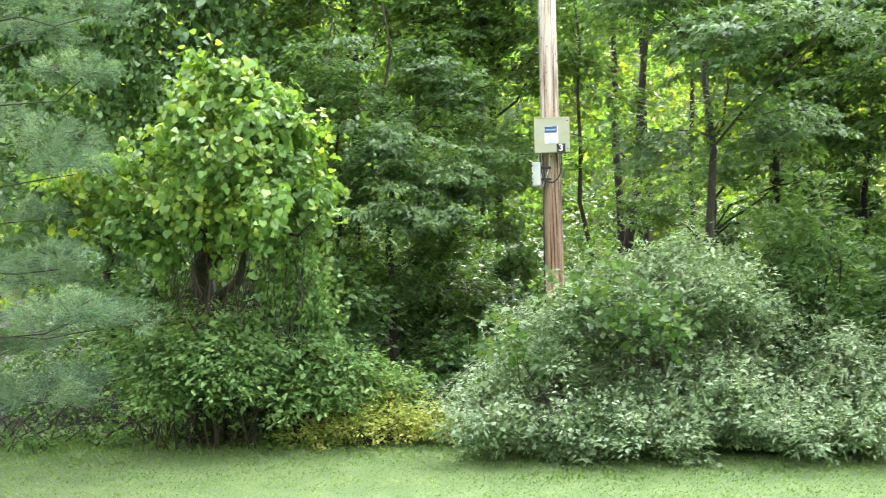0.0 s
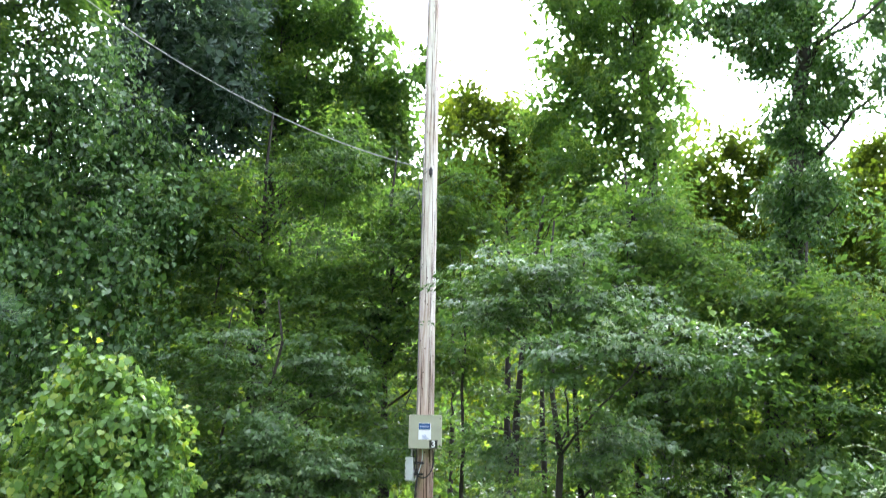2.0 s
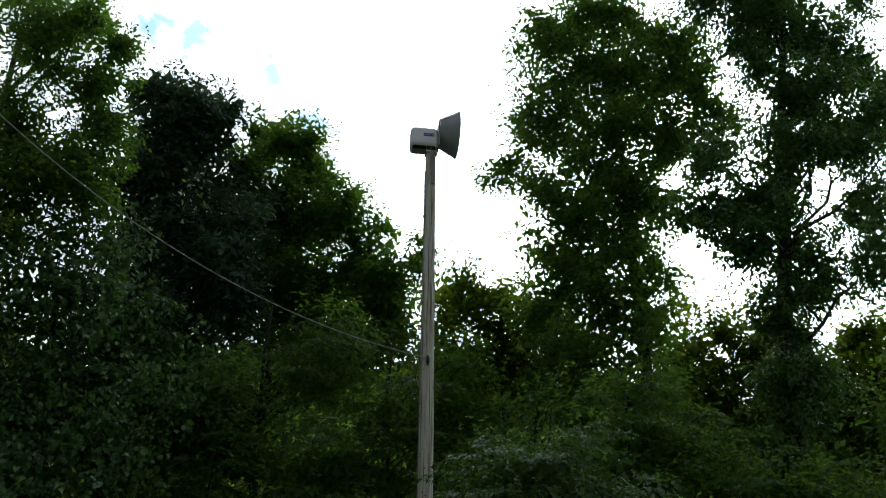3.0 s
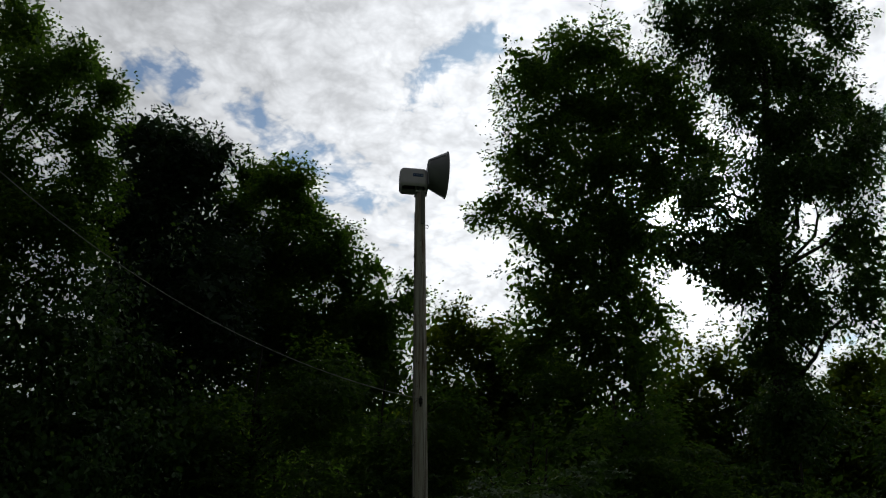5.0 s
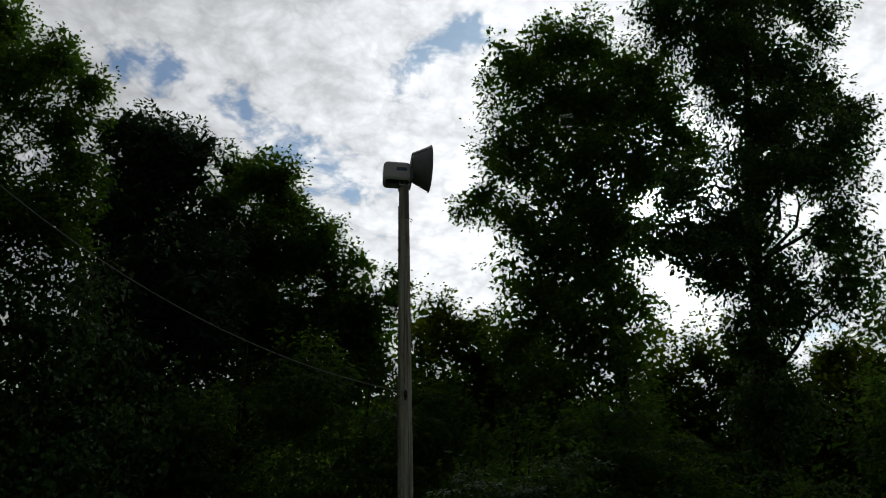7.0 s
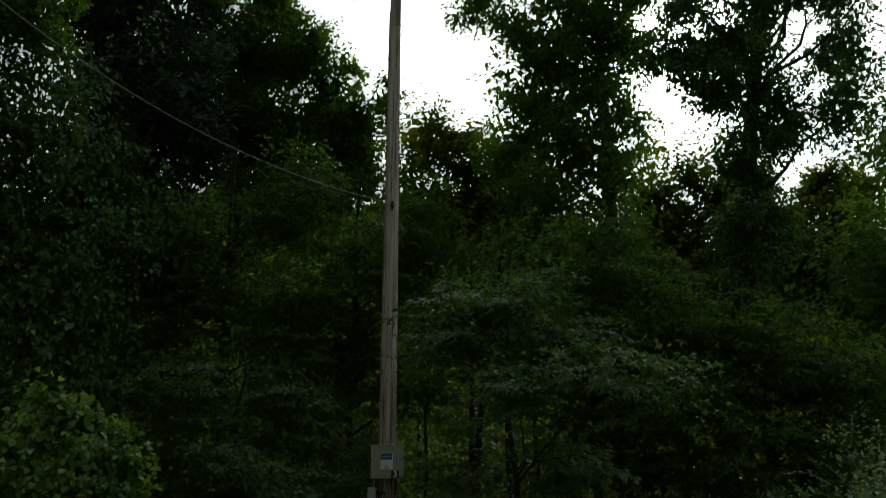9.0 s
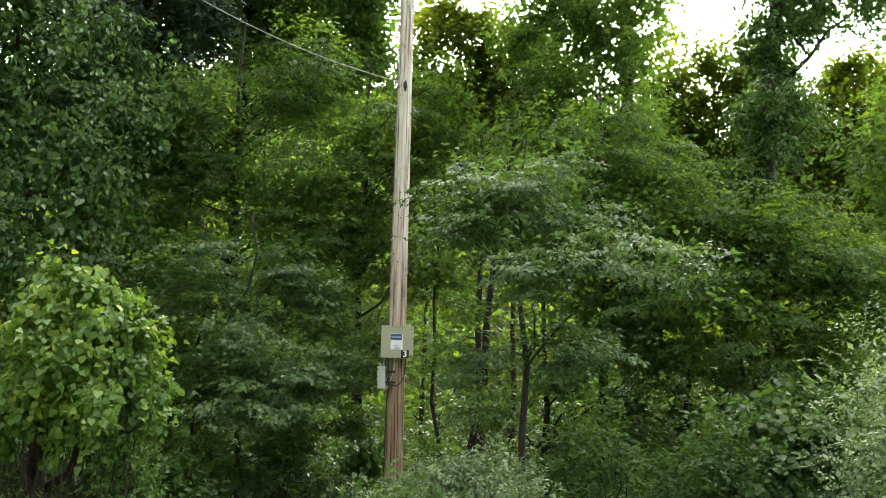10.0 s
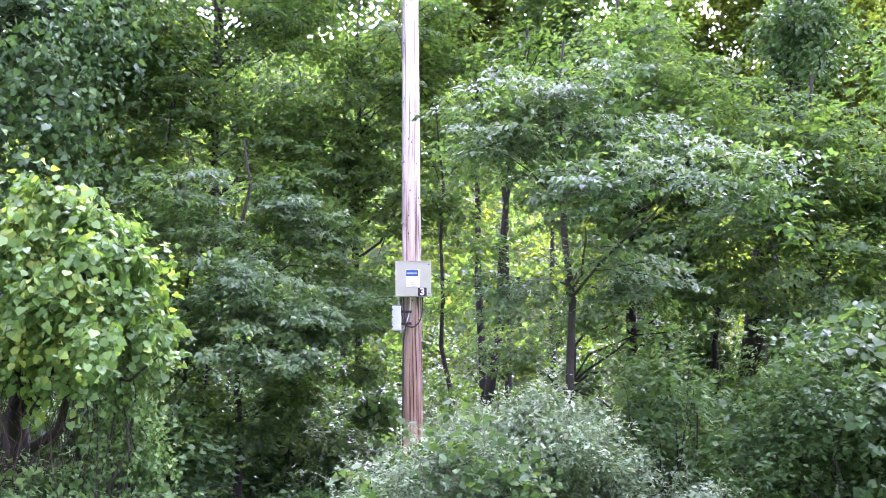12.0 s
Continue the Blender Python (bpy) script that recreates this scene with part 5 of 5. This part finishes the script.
tree("big_poplar", 60, (6.7, 2.2), 23.4, 0.3,
     spread_out(2, 1.1, [(8.1, 21.3, 0.8, 1.51), (9.6, 21.6, 1.08, 1.79), (11.4, 23.2, 1.49, 1.92), (11.3, 20.5, 1.77, 1.97), (9.4, 19.4, 1.03, 1.63), (10.7, 17.8, 1.5, 1.53), (12.1, 16.8, 1.48, 1.25), (7.7, 15.5, 0.94, 0.87), (9.6, 15.8, 0.95, 1.6), (11.0, 15.8, 1.12, 0.99), (7.5, 13.9, 1.06, 0.99), (8.8, 13.9, 1.06, 1.27), (11.7, 13.8, 0.92, 1.09), (11.4, 12.3, 0.74, 0.67), (10.1, 12.2, 0.88, 0.83), (9.4, 12.7, 0.81, 1.38), (8.8, 10.7, 0.7, 1.4), (8.5, 8.8, 0.8, 1.56), (8.2, 7.0, 0.82, 1.54), (7.9, 12.9, 0.66, 0.47), (8.5, 12.6, 0.59, 0.47), (12.7, 22.6, 0.93, 1.33), (12.5, 19.4, 0.87, 1.04), (13.2, 18.1, 0.68, 0.88)]),
     2200, 32, 0.116, "kite", M_DARK, "big poplar with round leaves, ivy thick round its trunk", limbs=36, spread=0.58, shell=0.45, droop=0.6, twigs=1, core=0.22, core_size=1.8, lump=11, lean=(4.4, 0), lift=0.0, fine=True, split=True)
tree("forest_tree", 61, (13.4, 3.0), 14.0, 0.2,
     [(13.4, 2.6, 11.5, 1.6, 1.5, 1.8), (12.4, 2.4, 8.0, 1.8, 1.5, 2.4), (14.5, 2.5, 6.0, 2, 1.6, 2.8), (11.6, 2.2, 4.5, 1.4, 1.2, 2.0)],
     700, 24, 0.18, "kite", M_FOREST, "leafy tree in the wood with a light green crown", limbs=30, spread=0.65, shell=0.4, core=0.12)

# trees that close the gaps low between the tall ones
tree("forest_tree", 62, (8.4, 8.2), 12.6, 0.14,
     spread_out(7.7, 1.2, [(9.1, 12.8, 0.68, 0.58), (10.1, 12.7, 0.81, 0.68), (7.9, 12.1, 0.88, 0.94), (8.8, 11.4, 1.56, 1.29), (10.8, 11.8, 1.06, 1.32), (7.8, 9.7, 1.67, 1.73), (10.0, 9.5, 1.85, 1.91), (10.6, 13.2, 0.54, 0.49)]),
     760, 30, 0.11, "kite", M_FAR, "sunlit yellow-green tree between two taller ones", limbs=30, spread=0.62, shell=0.4, core=0.3, core_size=1.9, core_r=0.82, lump=8, fine=True, lift=0.3)
tree("forest_tree", 63, (14.2, 7.8), 13.0, 0.15,
     spread_out(7.6, 1.2, [(13.5, 12.7, 0.76, 0.82), (14.5, 12.4, 1.08, 0.87), (12.2, 11.8, 0.71, 0.94), (13.7, 11.0, 1.75, 1.47), (12.4, 9.9, 1.53, 1.58), (14.2, 9.1, 1.85, 1.71)]),
     760, 30, 0.11, "kite", M_FAR, "leafy tree with a broad sunlit yellow-green crown", limbs=30, spread=0.62, shell=0.4, core=0.3, core_size=1.9, core_r=0.82, lump=8, fine=True, lift=0.3)
tree("forest_tree", 64, (2.4, 7.6), 13.2, 0.14,
     spread_out(7.4, 1.1, [(1.5, 14.1, 0.71, 0.64), (0.7, 13.3, 0.61, 0.77), (2.4, 13.9, 0.71, 0.89), (2.0, 13.0, 1.04, 0.96), (3.5, 12.6, 0.86, 1.14), (0.8, 11.9, 1.01, 1.1), (2.4, 11.3, 1.85, 1.45), (3.7, 10.8, 1.33, 1.42), (0.6, 9.6, 1.29, 1.52)]),
     760, 30, 0.11, "kite", M_FAR, "tree behind the pole with sunlit yellow-green leaves", limbs=30, spread=0.62, shell=0.4, core=0.3, core_size=1.9, core_r=0.82, lump=8, fine=True, lift=0.5)


def build_far_wood():
    """Trees deeper in the wood, leafy from the ground up; their crowns stay below the line of sky over them."""
    rng = np.random.default_rng(77)
    k = 0
    for y0, step in ((10.5, 4.2), (16.0, 4.6)):
        for x0 in np.arange(-0.62 * (y0 + 18), 0.70 * (y0 + 18), step):
            x, y = x0 + rng.uniform(-1.1, 1.1), y0 + rng.uniform(-1.5, 1.5)
            side = x / (y + 17)
            top = 1.87 + (y + 17) * (rng.uniform(0.49, 0.53) if side < 0.2 else rng.uniform(0.46, 0.495))
            n = int((top + 1.5) / 2.4)
            blobs = [(x + rng.normal() * 0.7, y + rng.normal() * 0.6, -1.0 + (top + 1.0) * (j + 0.55) / n, rng.uniform(1.6, 2.3) * (0.7 if j == n - 1 else 1), 1.6, (top + 1) / n * 0.62, 1.8 if j > n - 3 else 1.0) for j in range(n)]
            lit = rng.random() < (0.5 if x > -1.5 else 0.35)
            tree("woodland_tree", 300 + k, (x, y), top - 1.5, rng.uniform(0.08, 0.15), blobs, 140, 26, 0.168, "kite", M_FAR if lit else M_FOREST,
                 "slim woodland tree with sunlit yellow-green leaves" if lit else "slim woodland tree with dark shaded leaves", limbs=12, spread=0.62, shell=0.4,
                 group="woodland trees", core=0.2, core_size=1.8, lump=0)
            k += 1


build_far_wood()


def build_distant_wood():
    """The wood goes on behind: one mass of leaves."""
    rng = np.random.default_rng(78)
    blobs = [(x + rng.uniform(-0.8, 0.8), rng.uniform(25, 31), z + rng.uniform(-0.8, 0.8), 2.6, 2.6, 2.4) for x in np.linspace(-40, 50, 31) for z in (0.3, 3.8, 7.2, 10.2)]
    (V, Lp, S), _ = foliage(rng, blobs, 2900, 12, 0.44, "kite", 1.4, 0.7, 0.5, 0.2, 0.3, -1.0)
    ob = mesh_object("distant_wood", V, Lp, S, M_FAR)
    tagged(ob, "dense sunlit green foliage of the wood further back", "woodland", kind="stuff")


build_distant_wood()


def build_backdrop():
    """The dark body of the wood far behind, and an unseen bank added behind the camera to cut low sky light: uneven
    leafy banks.
    """
    m = surface_material("far_foliage", [(0.3, (0.02, 0.045, 0.012)), (0.5, (0.06, 0.11, 0.025)), (0.7, (0.13, 0.18, 0.04))], 1.2, 0.9, bump=1.0, bump_scale=3.0, depth=0.6)
    for name, y0, lean, tall, label in (("backdrop_wood", 42, 3.0, 28.0, "far bank of green woodland behind the trees"), ("backdrop_sky_block", -44, -3.0, 24.0, "unseen leafy bank added behind the camera to block low sky light")):
        xs, zs = np.linspace(-100, 120, 166), np.linspace(0, 1, 25)
        V = []
        for x in xs:
            h = (tall if x < 6 or y0 < 0 else tall - min(x - 6, 9) * 0.26) + 2.5 * noise.noise((x * 0.11, 3.0, 0)) + 1.5 * noise.noise((x * 0.5, 7.0, 0))
            for z in zs:
                V.append((x, y0 + lean * z + 1.8 * noise.noise((x * 0.45, z * 11, 1.0)), -1.2 + h * z))
        k = len(zs)
        i, j = np.meshgrid(np.arange(len(xs) - 1), np.arange(k - 1), indexing="ij")
        Q = np.stack([i * k + j, (i + 1) * k + j, (i + 1) * k + j + 1, i * k + j + 1], -1).reshape(-1, 4)
        ob = mesh_object(name, np.array(V), Q.ravel(), np.full(len(Q), 4), m)
        tagged(ob, label, "woodland", kind="structure")


build_backdrop()


def build_understory():
    rng = np.random.default_rng(9)
    for i, (x, y, lx, top, r) in enumerate(((1.38, 2.0, 1.25, 9.0, 0.13), (0.86, 3.0, 0.05, 8.0, 0.07), (-2.4, 3.4, -0.2, 8, 0.09), (-3.9, 1.0, 0.0, 6, 0.06),
                                           (-4.9, 2.4, 0.3, 8, 0.08), (6.2, 2.2, 0.6, 8, 0.09))):
        tree("sapling", 500 + i, (x, y), top, r, [(x + lx, y, top - 0.6, 1.0, 0.9, 1.0), (x + lx * 0.6, y, top - 2.4, 0.9, 0.8, 0.7), (x + lx * 0.3, y, top - 4.6, 0.8, 0.7, 0.4)], 80, 18, 0.16, "kite", M_FOREST,
             "thin dark-barked sapling in the shade of the wood", "sapling", lean=(lx, 0), limbs=10, spread=0.7, flat=0.2, up=1.0, shell=0.2, group="saplings in the wood", core=0)
    k = 0
    for x0 in np.arange(-11, 14, 1.9):
        for y0 in (1.0, 3.4, 6.0, 8.6):
            x, y = x0 + rng.uniform(-0.6, 0.6), y0 + rng.uniform(-1.2, 1.4)
            if abs(x) < 0.9 and abs(y) < 1.2:
                continue
            h = rng.uniform(0.8, 1.6) if y0 < 3 else rng.uniform(0.9, 2.0) if y0 < 5 else rng.uniform(1.4, 2.8) if y0 < 8 else rng.uniform(2.2, 4.0)
            shrub("undergrowth_bush", 600 + k, (x, y), [(x, y, -1.2 + h * 0.5, 1.2, 0.9, h * 0.6), (x + rng.normal() * 0.5, y, -1.0 + h, 0.8, 0.7, h * 0.4)], 60, 16, 0.13, "kite", M_DARK,
                  "low leafy undergrowth in the shade of the trees", "undergrowth", stems=8, spread=0.5, flat=0.3, up=0.9, group="undergrowth in the wood", core=0.1)
            k += 1


build_understory()


def build_thickets():
    """Dense growth added to darken the shaded hollows between the ground and the lowest boughs."""
    for i, (x, y, h) in enumerate(((-5.2, -2.2, 2.7), (-3.9, -1.7, 2.3), (-6.6, -1.8, 2.6), (-1.7, -1.6, 1.1), (-0.7, -1.0, 1.4), (4.2, -1.8, 2.6), (5.6, -2.0, 2.9), (7.1, -2.2, 3.0),
                                    (4.9, 2.4, 4.2), (6.3, 2.8, 4.4), (7.9, 2.6, 4.4), (-2.5, 2.4, 3.4), (-4.3, 2.7, 3.6), (-6.1, 2.9, 3.6), (-0.9, 2.7, 2.8), (3.9, 4.6, 3.6), (9.4, 1.8, 4.4))):
        shrub("thicket", 700 + i, (x, y), [(x, y, -1.1 + h * 0.35, 0.95, 0.7, h * 0.42), (x + 0.3, y + 0.1, -1.1 + h * 0.75, 0.8, 0.6, h * 0.3)], 130, 22, 0.125, "kite", M_DARK,
              "dense green thicket added to darken the hollows of the wood", "undergrowth", stems=10, spread=0.45, flat=0.3, up=0.9, group="thickets in the wood", core=0.35, core_size=1.8)


build_thickets()


# ---- white pine beside the lawn ----
def build_pine():
    rng = np.random.default_rng(42)
    bx, by = -7.6, -6.9
    gz = float(ground_z(bx, by)) - 0.05
    root = empty("white_pine", (bx, by, gz))
    tagged(root, "white pine with long soft blue-green needles on sweeping boughs", "pine tree")
    top = 7.8
    paths = [[(np.array((bx, by, gz + (top - gz) * t)), 0.17 * (1 - 0.9 * t)) for t in np.linspace(0, 1, 10)]]
    tufts, ways, shoots_at = [], [], []
    for level, h in enumerate((0.25, 0.85, 1.5, 2.35, 3.2, 4.1, 5.0, 5.9, 6.6, 7.3)):
        reach = 2.25 if h < 4.5 else max(0.35, 2.25 - (h - 4.5) * 0.75)
        for a in np.linspace(0, 2 * np.pi, 8, endpoint=False) + level * 0.37 + rng.normal(size=8) * 0.15:
            d = np.array((math.cos(a), math.sin(a), 0))
            r = reach * rng.uniform(0.78, 1.1)
            a0 = np.array((bx, by, h - 0.1))
            c = a0 + d * r + (0, 0, rng.uniform(-0.28, 0.28))
            path = limb(rng, a0, c - (0, 0, 0.1), 0.014, 0.006, -0.1, 8)
            paths.append(path)
            # an outer plume of shoots, and a smaller one nearer the trunk
            for f, k, shoots in ((1.0, rng.uniform(0.6, 1.05), 42), (0.6, 0.5, 6)):
                q = a0 + (c - a0) * f
                for _ in range(shoots):
                    v = rng.normal(size=3)
                    v /= np.linalg.norm(v)
                    v[2] = abs(v[2]) * 1.1 - 0.35
                    e = q + v * (0.72, 0.72, 0.34) * k * rng.uniform(0.55, 1.0)
                    way = v * 0.8 + d * 0.35 + (0, 0, 0.45) + rng.normal(size=3) * 0.25
                    way /= np.linalg.norm(way)
                    shoots_at.append([(q * 0.45 + e * 0.55, 0.004), (q * 0.2 + e * 0.8, 0.0035), (e, 0.002)])
                    for u in (-0.06, 0.0, 0.06, 0.12):
                        tufts.append(e + way * (u - 0.08)), ways.append(way)
    T, W = np.array(tufts), np.array(ways)
    per = 15
    at = np.repeat(T, per, axis=0)
    radial = rng.normal(size=(len(at), 3))
    axis = np.repeat(W, per, axis=0) + radial / np.linalg.norm(radial, axis=1)[:, None] * 0.85
    x = axis / np.linalg.norm(axis, axis=1)[:, None]
    y = np.cross(rng.normal(size=x.shape), x)
    y /= np.linalg.norm(y, axis=1)[:, None]
    ln = rng.uniform(0.09, 0.14, len(at))[:, None]
    V = np.stack([at - y * 0.0042, at + y * 0.0042, at + x * ln + (0, 0, -0.01)], 1).reshape(-1, 3)
    loc = np.array((bx, by, gz))
    tv, tl, ts = join([tubes(paths, 5), tubes(shoots_at, 3)])
    mesh_object("trunk", tv - loc, tl, ts, M_BARK, root, smooth=True)
    mesh_object("needles", V - loc, np.arange(len(V)), np.full(len(at), 3), M_NEEDLE, root)


build_pine()
build_grass()


# ---- small things at the lawn's end ----
def build_brush():
    rng = np.random.default_rng(88)
    paths = []
    for _ in range(70):
        a = np.array((rng.uniform(-8.6, -4.6), rng.uniform(-4.4, -3.4), 0))
        a[2] = float(ground_z(a[0], a[1])) - 0.02
        b = a + (rng.normal() * 0.5, rng.normal() * 0.3, rng.uniform(0.25, 1.0))
        paths.append(limb(rng, a, b, rng.uniform(0.005, 0.014), 0.003, 0.4, 6))
    v, l, s = tubes(paths, 5)
    ob = mesh_object("dead_brush", v, l, s, M_DEAD, smooth=True)
    tagged(ob, "tangle of dead brown stems and twigs under the pine", "brush", kind="stuff")
    paths = []
    for _ in range(60):
        a = np.array((rng.uniform(-5.5, -4.1), rng.uniform(-4.75, -4.0), -0.97))
        b = np.array((a[0] + rng.normal() * 0.22, a[1] + rng.normal() * 0.15, rng.uniform(1.5, 2.5)))
        paths.append(limb(rng, a, b, rng.uniform(0.005, 0.016), 0.004, 0.05, 9))
    v, l, s = tubes(paths, 5)
    ob = mesh_object("dead_vine", v, l, s, M_DEAD, smooth=True)
    tagged(ob, "dead brown vine stems hanging round the trunk of the vine-draped tree", "vine", kind="stuff")
    for a, b, r in (((-6.3, -4.4, -0.94), (-5.3, -4.1, -0.3), 0.022), ((-7.2, -4.5, -0.94), (-6.5, -4.3, -0.35), 0.017), ((-2.2, -2.8, -0.95), (-1.3, -2.3, -0.05), 0.02)):
        v, l, s = tubes([limb(rng, a, b, r, r * 0.5, 0.1, 7)], 7)
        ob = mesh_object("fallen_branch", v, l, s, M_DEAD, smooth=True)
        tagged(ob, "grey-brown fallen branch leaning in the undergrowth", "branch")


def weed(name, label, pts, seed, n, size, leaf, from_t=0.0):
    rng = np.random.default_rng(seed)
    pts = np.array(pts, float)
    root = empty(name, pts[0])
    tagged(root, label, "weed")
    v, l, s = tubes([[(p, 0.006 - 0.004 * i / len(pts)) for i, p in enumerate(pts)]], 6)
    mesh_object("stem", v - pts[0], l, s, M_SHRUB, root, smooth=True)
    t = rng.uniform(from_t, 1, n) * (len(pts) - 1)
    j = np.minimum(t.astype(int), len(pts) - 2)
    at = pts[j] + (pts[j + 1] - pts[j]) * (t - j)[:, None]
    v, l, s = place_blades("ovate", at, rng.normal(size=(n, 3)), rng.normal(size=(n, 3)) * 0.5 + (0, 0, 1), size * rng.uniform(0.6, 1.2, n))
    mesh_object("leaves", v - pts[0], l, s, leaf, root)


M_DEAD = surface_material("dead_wood", [(0.3, (0.025, 0.018, 0.014)), (0.7, (0.085, 0.062, 0.048))], 8, 0.9, bump=0.5, bump_scale=40)
build_brush()
weed("drooping_weed", "thin weed with a drooping tip and yellow leaves at its foot", [(-5.29, -4.7, -0.96), (-5.28, -4.7, -0.72), (-5.3, -4.7, -0.55), (-5.38, -4.7, -0.47), (-5.46, -4.7, -0.49), (-5.5, -4.7, -0.57)], 1, 14, 0.05, M_YELLOW)
weed("tall_weed", "tall thin stem with small leaves above the bushes", [(3.2, -4.6, -1.1), (3.15, -4.6, 0.2), (2.95, -4.62, 1.0), (2.85, -4.6, 1.6), (2.78, -4.6, 1.75)], 2, 60, 0.05, M_SHRUB, 0.3)
for i, (x, y) in enumerate(((-6.9, -4.7), (-6.1, -4.5), (-7.6, -4.9), (-5.0, -4.3), (-4.0, -4.4), (-8.2, -5.3))):
    shrub("low_weed", 900 + i, (x, y), [(x, y, -0.8 + 0.03 * (i % 3), 0.28, 0.2, 0.16)], 18, 9, 0.07, "ovate", M_SHRUB, "low green weed at the edge of the lawn", "weed", stems=5, spread=0.16, stem_r=0.004, core=0, group="weeds along the lawn")
